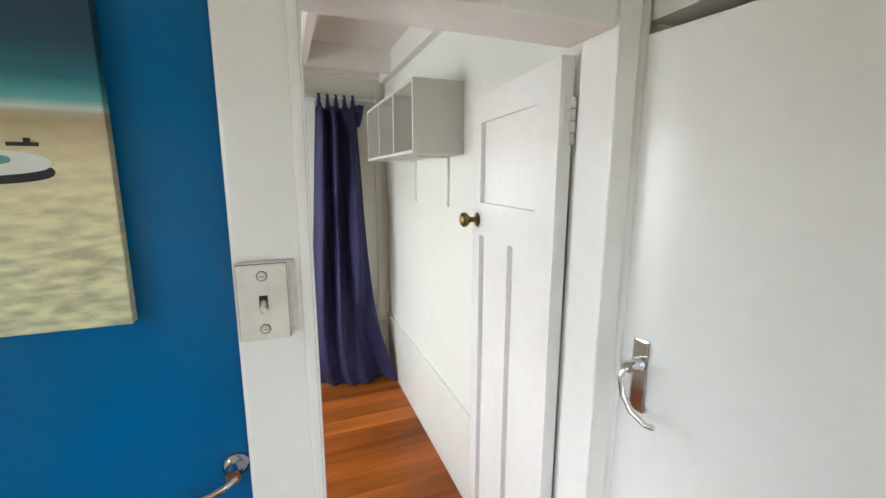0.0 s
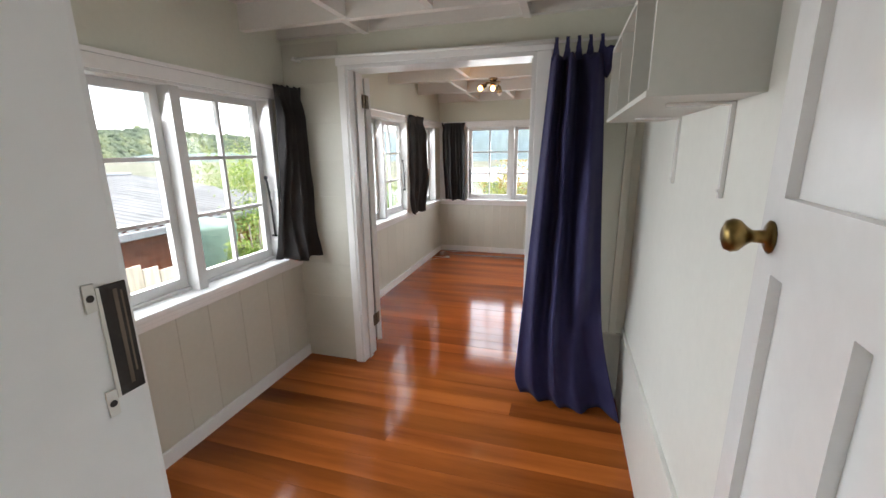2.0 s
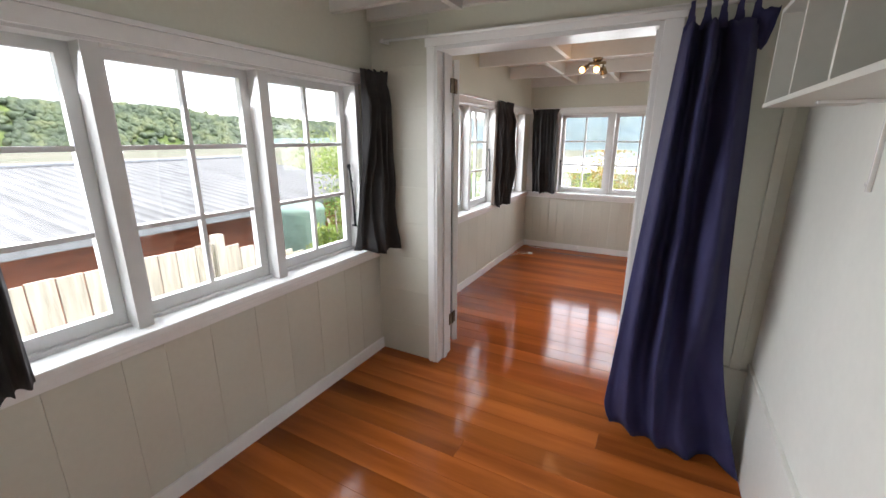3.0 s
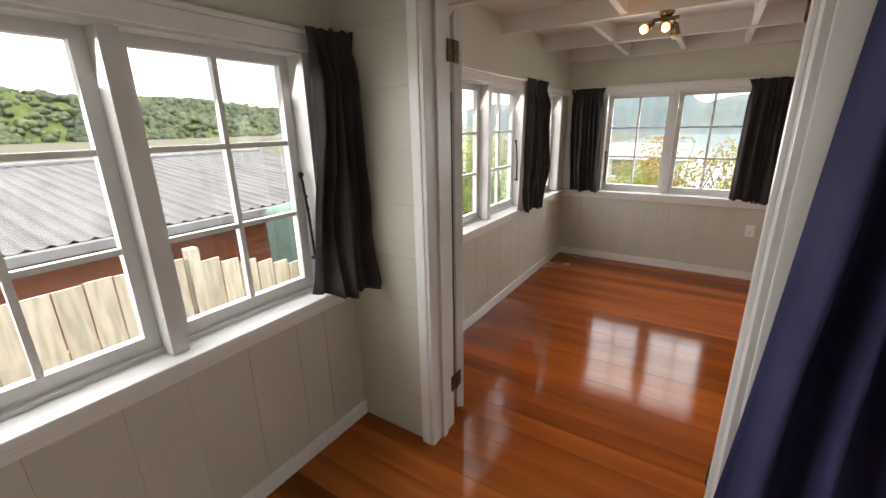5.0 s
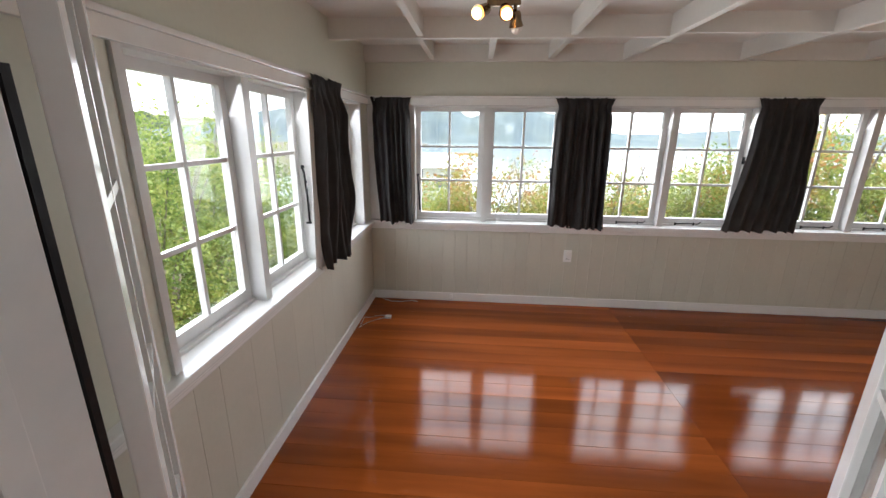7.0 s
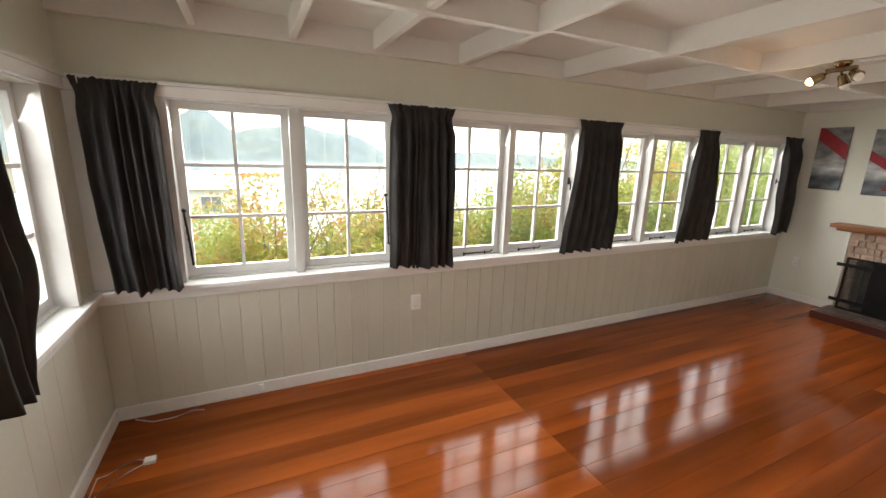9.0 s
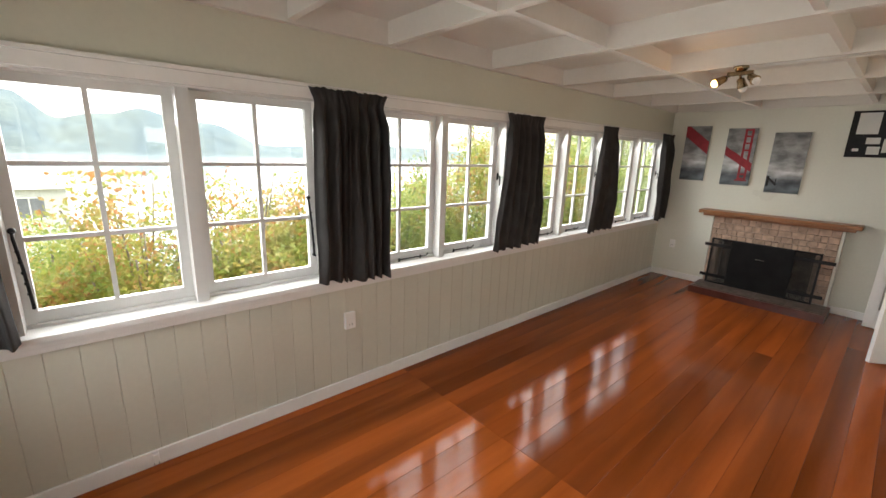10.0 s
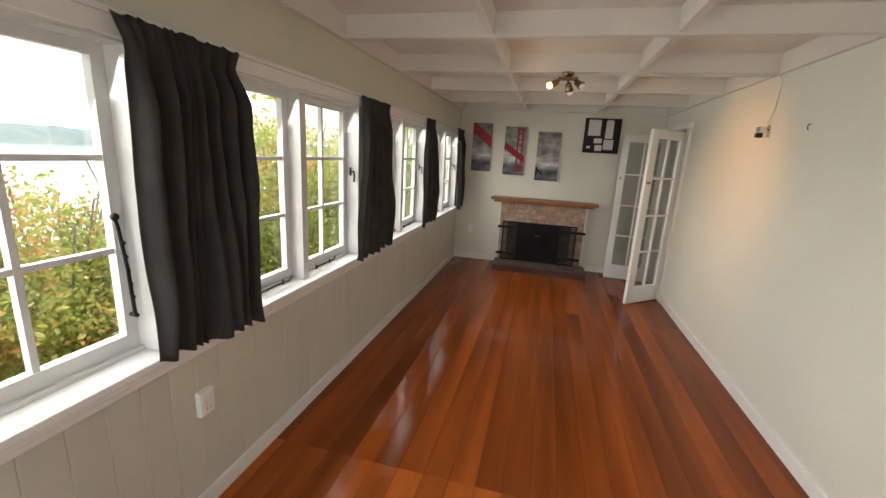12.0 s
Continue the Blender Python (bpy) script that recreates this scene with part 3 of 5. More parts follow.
# narrow doorway between hall and store room
trim("trim_doorway", [(-0.079, 0.026, 0.805, 0.832, 0, 1.95), (0.018, 0.036, 0.800, 0.832, 0, 1.865), (-0.06, 0.042, 0.838, 0.952, 0, 1.95), (0.625, 0.690, 0.800, 0.910, 0, 1.95), (0.662, 0.690, 0.910, 0.952, 0, 1.95),
      (0.042, 0.625, 0.808, 0.952, 1.868, 1.95), (-0.10, 0.70, 0.775, 0.805, 1.945, 2.02)], "white painted door frame with rounded worn edges", "trim", 0.006)
bm = bmesh.new()
cyl(bm, (0.687, 0.799, 0.0), (0.687, 0.799, 1.95), 0.010, n=16)
solid("trim_door_bead", bm, M_WHITE, "rounded white bead beside the flush door", "trim")
# hall shell; its unseen openings are added, sized to brighten the hall
solid("wall_hall_side", boxes((-1.4, -1.3, -1.7, -1.3, -0.1, 2.5), (-1.4, -1.3, 0.2, 0.88, -0.1, 2.5), (-1.4, -1.3, -1.3, 0.2, -0.1, 0.9), (-1.4, -1.3, -1.3, 0.2, 2.0, 2.5), (-1.3, -0.075, 0.905, 0.93, -0.1, 2.5), (0.84, 0.94, -1.7, 0.85, -0.1, 2.5), (-1.4, 0.30, -1.8, -1.7, -0.1, 2.5), (0.75, 0.94, -1.8, -1.7, -0.1, 2.5), (0.30, 0.75, -1.8, -1.7, 2.25, 2.5), (0.70, 0.84, -0.2, 0.80, 1.885, 2.5), (-1.3, 0.84, 0.80, 0.88, 2.02, 2.5)), M_CREAM, "plain cream hall walls", "wall")
solid("ceiling_hall", boxes((-1.4, 0.94, -1.8, 0.88, 2.40, 2.5)), M_CEIL, "plain white hall ceiling", "ceiling")
solid("floor_hall", boxes((-1.4, 0.94, -1.8, 0.98, -0.1, -0.004)), M_FLOOR_STORE, "polished timber hall floor", "floor")


# ---- doors ----
def glazed_leaf(name, m, w, h, z0, cols, rows, label, bottom=0.20, knob=True, st=0.085):
    d = thing(name, m, label, "door")
    t, bar = 0.038, 0.022
    bm = boxes((0, st, 0, t, z0, h), (w - st, w, 0, t, z0, h), (st, w - st, 0, t, z0, z0 + bottom), (st, w - st, 0, t, h - 0.10, h), bevel=0.003)
    part("door_frame", bm, M_WHITE, d)
    u0, u1, a, b = st, w - st, z0 + bottom, h - 0.10
    us = [u0 + (u1 - u0) * i / cols for i in range(cols + 1)]
    zs = [a + (b - a) * i / rows for i in range(rows + 1)]
    bars = bmesh.new()
    for u in us[1:-1]:
        box(bars, u - bar / 2, u + bar / 2, 0.004, t - 0.004, a, b)
    for z in zs[1:-1]:
        for i in range(cols):
            box(bars, us[i] + (bar / 2 if i else 0), us[i + 1] - (bar / 2 if i < cols - 1 else 0), 0.005, t - 0.005, z - bar / 2, z + bar / 2)
    part("glazing_bar", bars, M_WHITE, d)
    for i in range(cols):
        for k in range(rows):
            g = part("pane", boxes((us[i], us[i + 1], t / 2 - 0.0015, t / 2 + 0.0015, zs[k], zs[k + 1])), M_DOORGLASS, d)
            g.visible_shadow = False
    if knob:
        bm = bmesh.new()
        lathe(bm, [(0.012, 0), (0.012, 0.004), (0.006, 0.008), (0.006, 0.02), (0.012, 0.026), (0.013, 0.034), (0.006, 0.04)], (w - 0.03, t, 1.42), (0, 1, 0), 12)
        part("bolt_knob", bm, M_BRASS, d, "small brass bolt knob")
    return d


def facing(p, q):
    """Pose at p whose local x runs to q, level."""
    return pose(p[0], p[1], 0, 0, 0, math.degrees(math.atan2(q[1] - p[1], q[0] - p[0])))


glazed_leaf("glazed_door", facing((-1.020, 3.542), (-1.385, 3.973)), 0.565, 2.07, 0.065, 2, 4, "white glazed door leaf, swung open beside the opening", knob=False)
glazed_leaf("glazed_door", facing((0.185, 3.475), (0.492, 3.931)), 0.55, 2.07, 0.065, 2, 4, "white glazed door leaf, swung open beside the opening", knob=False)
glazed_leaf("glazed_door", facing((4.44, 4.10), (4.069, 4.537)), 0.58, 1.99, 0.012, 2, 4, "white eight-pane glazed door, standing open", st=0.105)
glazed_leaf("glazed_door", facing((5.155, 4.08), (5.19, 4.62)), 0.55, 1.99, 0.012, 2, 4, "white glazed door, standing open near the fireplace")


def butt_hinge(at, size, axis_rot, label="tarnished brass butt hinge"):
    h = thing("hinge", pose(*at, 0, 0, axis_rot), label, "hinge", "door hinges")
    w, hh = size
    part("leaf", boxes((-w, -0.002, -0.003, 0.003, -hh / 2, hh / 2), bevel=0.001), M_BRONZE, h)
    part("leaf", boxes((0.002, w, -0.003, 0.003, -hh / 2, hh / 2), bevel=0.001), M_BRONZE, h)
    bm = bmesh.new()
    cyl(bm, (0, -0.004, -hh / 2), (0, -0.004, hh / 2), 0.006, n=10)
    for z in (-0.3, 0, 0.3):
        for x in (-w * 0.55, w * 0.55):
            cyl(bm, (x, -0.0045, z * hh), (x, -0.002, z * hh), 0.0035, n=8)
    part("knuckle", bm, M_BRONZE, h)
    return h


# Black strip drawn where the open hinge gap only looks dark.
solid("trim_gap_shade", boxes((-1.0480, -1.0400, 3.472, 3.484, 0.30, 1.74)), M_BLACK, "black strip standing in for the dark hinge gap", "trim")
for z in (1.905, 0.27):
    butt_hinge((-1.031, 3.482, z), (0.046, 0.09), 90)
    butt_hinge((0.135, 3.462, z), (0.036, 0.09), -90)


def panel_door():
    d = thing("panel_door", facing((0.655, 0.965), (0.710, 1.55)), "white painted panel door, open against the wall", "door")
    w, h, t = 0.585, 1.86, 0.036
    us, ue = 0.10, 0.51
    bm = boxes((0, us, 0, t, 0.008, h), (ue, w, 0, t, 0.008, h), (us, ue, 0, t, 1.77, h), (us, ue, 0, t, 1.37, 1.49), (us, ue, 0, t, 0.008, 0.20), (0.265, 0.34, 0, t, 0.20, 1.37))
    part("door_frame", bm, M_WHITE, d)
    for a, b, c, e in ((us, ue, 1.49, 1.77), (us, 0.265, 0.20, 1.37), (0.34, ue, 0.20, 1.37)):
        part("panel", boxes((a, b, 0.010, 0.019, c, e)), M_WHITE, d)
    bm = bmesh.new()
    lathe(bm, [(0.026, 0), (0.027, 0.003), (0.022, 0.006), (0.011, 0.008), (0.010, 0.026), (0.016, 0.034), (0.026, 0.044), (0.028, 0.053), (0.024, 0.062), (0.012, 0.067)], (0.535, t, 1.425), (0, 1, 0), 24)
    part("knob", bm, M_BRASS, d, "aged brass door knob")
    bm = bmesh.new()
    seams = bmesh.new()
    for z in (1.755, 1.727, 1.699, 1.671, 0.36, 0.332, 0.304, 0.276):
        cyl(bm, (-0.005, 0.001, z - 0.0132), (-0.005, 0.001, z + 0.0132), 0.0058, n=12)
        box(bm, -0.0030, -0.0005, 0.004, 0.020, z - 0.0132, z + 0.0132)
        cyl(seams, (-0.005, 0.001, z + 0.0132), (-0.005, 0.001, z + 0.0148), 0.0056, n=12)
    hg = part("hinge", bm, M_WHITE, d, "painted-over butt hinge")
    part("hinge_seam", seams, M_GRIME, hg, "dark chipped seams between the knuckles")


panel_door()


def lever_handle(parent, m, sign=1):
    """A chrome plate with a drooping curled lever."""
    p = thing("lever_handle", m, "polished chrome lever handle on a tapered plate", "door handle")
    p.parent = parent
    bm = boxes((-0.018, 0.018, -0.005, 0.0, -0.082, 0.082), bevel=0.004)
    part("plate", bm, M_CHROME, p)
    bm = bmesh.new()
    lathe(bm, [(0.015, 0), (0.016, 0.008), (0.011, 0.012), (0.010, 0.034), (0.012, 0.038)], (0, -0.005, 0.028), (0, -1, 0), 16)
    tube(bm, [(0, -0.036, 0.028), (-sign * 0.010, -0.044, 0.020), (-sign * 0.013, -0.048, 0.000), (-sign * 0.002, -0.050, -0.032), (sign * 0.022, -0.053, -0.058), (sign * 0.052, -0.05, -0.072), (sign * 0.07, -0.047, -0.07)], 0.0065, 10)
    part("lever", bm, M_CHROME, p)
    return p


white_door = thing("flush_door", facing((0.688, 0.792), (0.805, 0.052)), "glossy white flush door with chrome lever", "door")
part("slab", boxes((-0.006, 0.75, 0.0, 0.035, 0.01, 1.858), bevel=0.004), M_WHITE, white_door)
lever_handle(white_door, pose(0.050, -0.001, 1.160))

blue_door = thing("blue_door", pose(-0.078, 0.868, 0, 0, 0, 180), "glossy cobalt blue painted door", "door")
part("slab", boxes((0, 0.80, -0.036, 0.0, 0.01, 1.97), bevel=0.003), M_BLUE, blue_door)
h = thing("lever_handle", pose(0.030, 0.0, 1.080, 0, 0, 180), "polished chrome lever handle", "door handle")
h.parent = blue_door
bm = bmesh.new()
lathe(bm, [(0.022, 0), (0.023, 0.004), (0.016, 0.010), (0.011, 0.014), (0.010, 0.036), (0.012, 0.04)], (0, 0, 0), (0, -1, 0), 18)
part("rose", bm, M_CHROME, h)
bm = bmesh.new()
tube(bm, [(0.004, -0.036, 0), (-0.016, -0.042, -0.012), (-0.05, -0.046, -0.024), (-0.09, -0.046, -0.03), (-0.12, -0.042, -0.032)], 0.007, 10)
part("lever", bm, M_CHROME, h)

# toggle switch on the frame
sw = thing("light_switch", pose(-0.037, 0.805, 1.394) @ Matrix.Diagonal((0.93, 0.80, 0.94, 1.0)), "old white toggle light switch with two screws", "switch")
part("mounting_block", boxes((-0.034, 0.052, -0.010, 0.0, -0.058, 0.066), bevel=0.005), M_BAKELITE, sw, "paint-clogged mounting block")
part("back_box", boxes((-0.041, 0.041, -0.022, -0.008, -0.066, 0.066), bevel=0.006), M_BAKELITE, sw)
part("seam", boxes((-0.0382, 0.0382, -0.0235, -0.021, -0.0632, 0.0632), bevel=0.001), M_GRIME, sw, "grimy seam round the cover")
part("cover_plate", boxes((-0.0375, 0.0375, -0.028, -0.0232, -0.0625, 0.0625), bevel=0.0022), M_BAKELITE, sw)
for z in (0.044, -0.044):
    bm = bmesh.new()
    lathe(bm, [(0.0085, 0), (0.0085, 0.0006), (0.007, 0.0008)], (0, -0.028, z), (0, -1, 0), 16)
    part("grime_ring", bm, M_GRIME, sw)
    bm = bmesh.new()
    lathe(bm, [(0.0068, 0), (0.0068, 0.0030), (0.0045, 0.0044)], (0, -0.028, z), (0, -1, 0), 16)
    screw = part("screw", bm, M_BAKELITE, sw)
    part("screw_slot", boxes((-0.0042, 0.0042, -0.0328, -0.0322, z - 0.0006, z + 0.0006)), M_GRIME, screw)
part("toggle_slot", boxes((-0.0065, 0.0065, -0.0286, -0.027, -0.012, 0.012)), M_DARKHOLE, sw, "dark toggle slot")
bm = bmesh.new()
lathe(bm, [(0.0042, 0), (0.0045, 0.012), (0.0062, 0.020), (0.0052, 0.0245), (0.002, 0.026)], (0, -0.024, 0.003), (0.0, -0.80, -0.60), 12)
part("toggle", bm, M_BAKELITE, sw)

st = thing("strike_plate", pose(0.0425, 0.936, 1.436), "worn strike mortice with paint loss, its recess coloured dark", "strike plate")
# flat dark face in place of the shaded recess
part("plate", boxes((-0.001, 0.0012, -0.007, 0.0110, -0.044, 0.040)), M_DARKHOLE, st)
part("bare_wood", boxes((0.0008, 0.0016, 0.0015, 0.0042, -0.038, 0.036), (0.0008, 0.0015, 0.0065, 0.0078, -0.030, 0.034)), M_BAREWOOD, st, "worn bare timber in the slot")
part("lip", boxes((0.0, 0.002, -0.0095, -0.007, -0.044, 0.040), bevel=0.0005), M_BAKELITE, st, "painted-over metal lip")
for z in (0.034, -0.046):
    bm = bmesh.new()
    box(bm, 0.0, 0.0016, -0.017, -0.0096, z - 0.010, z + 0.010, bevel=0.0006)
    ear = part("ear", bm, M_BAKELITE, st)
    bm = bmesh.new()
    cyl(bm, (0.0012, -0.0135, z), (0.0020, -0.0135, z), 0.0026, n=10)
    part("screw_hole", bm, M_DARKHOLE, ear)


# ---- pictures ----
def picture_mat(name, stops, noise_amt, scale, axis="Z", stretch=(1, 1, 1), ripple=None, cloud=0.0):
    """Flat printed canvas: colour bands by height with soft blotches."""
    m = bpy.data.materials.new(name)
    m.use_nodes = True
    nt = m.node_tree
    p = nt.nodes["Principled BSDF"]
    p.inputs["Roughness"].default_value = 0.6
    co = nt.nodes.new("ShaderNodeTexCoord")
    sep = nt.nodes.new("ShaderNodeSeparateXYZ")
    nt.links.new(co.outputs["Generated"], sep.inputs[0])
    mp_ = nt.nodes.new("ShaderNodeMapping")
    mp_.inputs["Scale"].default_value = stretch
    nt.links.new(co.outputs["Object"], mp_.inputs[0])
    n = nt.nodes.new("ShaderNodeTexNoise")
    n.inputs["Scale"].default_value, n.inputs["Detail"].default_value = scale, 6
    nt.links.new(mp_.outputs[0], n.inputs["Vector"])
    ma = nt.nodes.new("ShaderNodeMath")
    ma.operation = "MULTIPLY_ADD"
    ma.inputs[1].default_value = noise_amt
    nt.links.new(n.outputs[0], ma.inputs[0])
    nt.links.new(sep.outputs["Z"], ma.inputs[2])
    r = nt.nodes.new("ShaderNodeValToRGB")
    els = r.color_ramp.elements
    els[0].position, els[0].color = stops[0][0], (*stops[0][1], 1)
    els[1].position, els[1].color = stops[-1][0], (*stops[-1][1], 1)
    for pos, c in stops[1:-1]:
        els.new(pos).color = (*c, 1)
    nt.links.new(ma.outputs[0], r.inputs[0])
    out = r.outputs[0]
    if ripple or cloud:
        n2 = nt.nodes.new("ShaderNodeTexNoise")
        mq = nt.nodes.new("ShaderNodeMapping")
        nt.links.new(co.outputs["Object"], mq.inputs[0])
        nt.links.new(mq.outputs[0], n2.inputs["Vector"])
        mr = nt.nodes.new("ShaderNodeMapRange")
        nt.links.new(n2.outputs[0], mr.inputs["Value"])
        hv = nt.nodes.new("ShaderNodeHueSaturation")
        nt.links.new(out, hv.inputs["Color"])
        mr.inputs["From Min"].default_value, mr.inputs["From Max"].default_value = 0.35, 0.68
        if cloud:
            n2.inputs["Scale"].default_value, n2.inputs["Detail"].default_value = 6.5, 5
            mq.inputs["Scale"].default_value = (1, 1, 1.7)
            mr.inputs["To Min"].default_value, mr.inputs["To Max"].default_value = 0.62, 1.0 + cloud
        else:
            n2.inputs["Scale"].default_value, n2.inputs["Detail"].default_value = ripple[1], 3
            mq.inputs["Rotation"].default_value = (0, radians(-24), 0)
            mq.inputs["Scale"].default_value = (0.8, 1, 2.4)
            lo = nt.nodes.new("ShaderNodeMapRange")
            lo.inputs["From Min"].default_value, lo.inputs["From Max"].default_value = 0.12, ripple[0] * 0.95
            lo.inputs["To Min"].default_value, lo.inputs["To Max"].default_value = 0.55, 0.97
            nt.links.new(sep.outputs["Z"], lo.inputs["Value"])
            nt.links.new(lo.outputs[0], mr.inputs["To Max"])
            mr.inputs["To Min"].default_value = 1.05
        nt.links.new(mr.outputs[0], hv.inputs["Value"])
        out = hv.outputs[0]
    nt.links.new(out, p.inputs["Base Color"])
    return m


M_BEACH = picture_mat("beach_print", [(0.0, (0.66, 0.66, 0.42)), (0.20, (0.74, 0.69, 0.43)), (0.36, (0.76, 0.66, 0.42)), (0.445, (0.40, 0.31, 0.18)), (0.462, (0.42, 0.38, 0.26)), (0.468, (0.55, 0.62, 0.56)), (0.486, (0.10, 0.36, 0.36)), (0.53, (0.008, 0.13, 0.17)), (0.60, (0.006, 0.045, 0.09)), (0.76, (0.006, 0.022, 0.055)), (0.86, (0.012, 0.09, 0.14)), (1.0, (0.010, 0.06, 0.11))], 0.012, 10, ripple=(0.46, 34))
M_FOG = [picture_mat("bay_print_%d" % k, [(0.0, (0.05, 0.06, 0.07)), (0.14, (0.10, 0.12, 0.14)), (0.22, (0.06, 0.07, 0.085)), (0.30, (0.28, 0.30, 0.32)), (0.42, (0.46, 0.47, 0.48)), (0.60, (0.26, 0.27, 0.28)), (0.85, (0.16 + 0.05 * k, 0.165 + 0.05 * k, 0.17 + 0.05 * k)), (1.0, (0.20, 0.205, 0.21))], 0.10, 5, stretch=(1, 1, 2), cloud=0.75) for k in range(3)]
M_RED = mat("printed_red", (0.33, 0.014, 0.028), 0.6, var=0.15, scale=20)
M_PALEBLUE = mat("printed_pale_blue", (0.10, 0.32, 0.32), 0.6, var=0.1)

cv = thing("beach_canvas", pose(-0.220, 0.862, 1.365, 0, 0, 180), "canvas print of a beach with a small boat", "picture")
part("canvas", boxes((0.0, 0.62, 0.0, 0.022, 0.0, 0.66), bevel=0.002), M_BEACH, cv)


def printed_oval(name, cu, cz, ru, rz, d, material, power=0.75, n=40):
    """A flat printed rounded shape on the canvas."""
    bm_ = bmesh.new()
    f, g = [], []
    for i in range(n):
        a_ = 2 * math.pi * i / n
        c_, s_ = math.cos(a_), math.sin(a_)
        u_ = cu + ru * math.copysign(abs(c_) ** power, c_)
        z_ = cz + rz * math.copysign(abs(s_) ** power, s_)
        f.append(bm_.verts.new((u_, d, z_)))
        g.append(bm_.verts.new((u_, d + 0.0005, z_)))
    bm_.faces.new(g)
    for i in range(n):
        bm_.faces.new((f[i], f[(i + 1) % n], g[(i + 1) % n], g[i]))
    return part(name, bm_, material, cv)


printed_oval("printed_keel", 0.262, 0.222, 0.200, 0.019, 0.0222, M_BLACK)
printed_oval("printed_hull", 0.262, 0.234, 0.198, 0.020, 0.0228, M_PAPER)
printed_oval("printed_deck", 0.285, 0.238, 0.180, 0.012, 0.0234, M_PALEBLUE)
part("printed_motor", boxes((0.075, 0.108, 0.0222, 0.0232, 0.2555, 0.2605), (0.083, 0.090, 0.0222, 0.0232, 0.2605, 0.266)), M_BLACK, cv)

PICS = [(6.42, 6.71, 1.385, 2.085), (5.915, 6.225, 1.357, 2.05), (5.422, 5.748, 1.30, 1.995)]


def strip(bm, a, b, wdt, d=0.0225, limit=(1.0, 1.0)):
    """A flat printed bar between two (u, z) points, kept inside the canvas."""
    v = Vector((b[0] - a[0], b[1] - a[1]))
    n = Vector((-v.y, v.x)).normalized() * wdt / 2
    ps = [(a[0] + n.x, a[1] + n.y), (a[0] - n.x, a[1] - n.y), (b[0] - n.x, b[1] - n.y), (b[0] + n.x, b[1] + n.y)]
    for ax, val, sgn in ((0, 0.002, 1), (0, limit[0] - 0.002, -1), (1, 0.002, 1), (1, limit[1] - 0.002, -1)):
        kept = []
        for p, q in zip(ps, ps[1:] + ps[:1]):
            dp, dq = sgn * (p[ax] - val), sgn * (q[ax] - val)
            if dp >= 0:
                kept.append(p)
            if dp * dq < 0:
                t_ = dp / (dp - dq)
                kept.append((p[0] + (q[0] - p[0]) * t_, p[1] + (q[1] - p[1]) * t_))
        ps = kept
    m_ = len(ps)
    f = [bm.verts.new((u, d, z)) for u, z in ps]
    g = [bm.verts.new((u, d + 0.0008, z)) for u, z in ps]
    bm.faces.new(g)
    for i in range(m_):
        bm.faces.new((f[i], f[(i + 1) % m_], g[(i + 1) % m_], g[i]))


for k, (y0, y1, z0, z1) in enumerate(PICS):
    c = thing("bridge_canvas", pose(XE, y1, z0), "tall canvas print of a red bridge in fog", "picture", "bridge canvases")
    c.matrix_basis = Matrix.Translation((XE - 0.001, y1, z0)) @ Matrix(((0, -1, 0, 0), (-1, 0, 0, 0), (0, 0, 1, 0), (0, 0, 0, 1)))
    W, H = y1 - y0, z1 - z0
    part("canvas", boxes((0, W, 0.0, 0.022, 0, H), bevel=0.002), M_FOG[k], c)
    bm = bmesh.new()
    L = dict(limit=(W, H))
    if k == 0:
        strip(bm, (-0.05, H * 0.99), (W + 0.05, H * 0.54), 0.125, **L)
    elif k == 1:
        strip(bm, (-0.05, H * 0.66), (W + 0.05, H * 0.27), 0.085, **L)
        for u in (0.62, 0.84):
            strip(bm, (W * u, H * 0.10), (W * u, H * 0.99), 0.024, 0.0228, **L)
        for z in (0.97, 0.86, 0.74, 0.62, 0.20, 0.12):
            strip(bm, (W * 0.62, H * z), (W * 0.84, H * z), 0.020, 0.0231, **L)
        strip(bm, (W * 0.50, H * 0.09), (W * 0.92, H * 0.09), 0.016, 0.0226, **L)
    else:
        strip(bm, (-0.05, H * 0.34), (W * 0.32, H * 0.13), 0.020, **L)
        strip(bm, (W * 0.06, H * 0.10), (W * 0.06, H * 0.28), 0.022, 0.0228, **L)
        strip(bm, (W * 0.30, H * 0.12), (W * 0.30, H * 0.24), 0.008, 0.0228, **L)
    part("printed_bridge", bm, M_RED if k < 2 else M_BLACK, c, "printed bridge")

nb = thing("notice_board", Matrix.Translation((XE - 0.001, 5.12, 1.735)) @ Matrix(((0, -1, 0, 0), (-1, 0, 0, 0), (0, 0, 1, 0), (0, 0, 0, 1))), "black pin board with paper notices pinned on", "notice board")
part("board", boxes((0, 0.475, 0, 0.014, 0, 0.47), bevel=0.002), M_BLACK, nb)
part("frame", boxes((0, 0.475, 0.014, 0.024, 0.455, 0.47), (0, 0.475, 0.014, 0.024, 0, 0.015), (0, 0.015, 0.014, 0.024, 0.015, 0.455), (0.46, 0.475, 0.014, 0.024, 0.015, 0.455)), M_SOOT, nb)
for a, b, c_, e in ((0.05, 0.215, 0.235, 0.45), (0.28, 0.38, 0.20, 0.44), (0.14, 0.245, 0.135, 0.20), (0.16, 0.255, 0.03, 0.11), (0.27, 0.40, 0.05, 0.185), (0.05, 0.10, 0.06, 0.09), (0.30, 0.36, 0.44, 0.452)):
    part("notice", boxes((a, b, 0.0145, 0.0155, c_, e)), M_PAPER, nb)


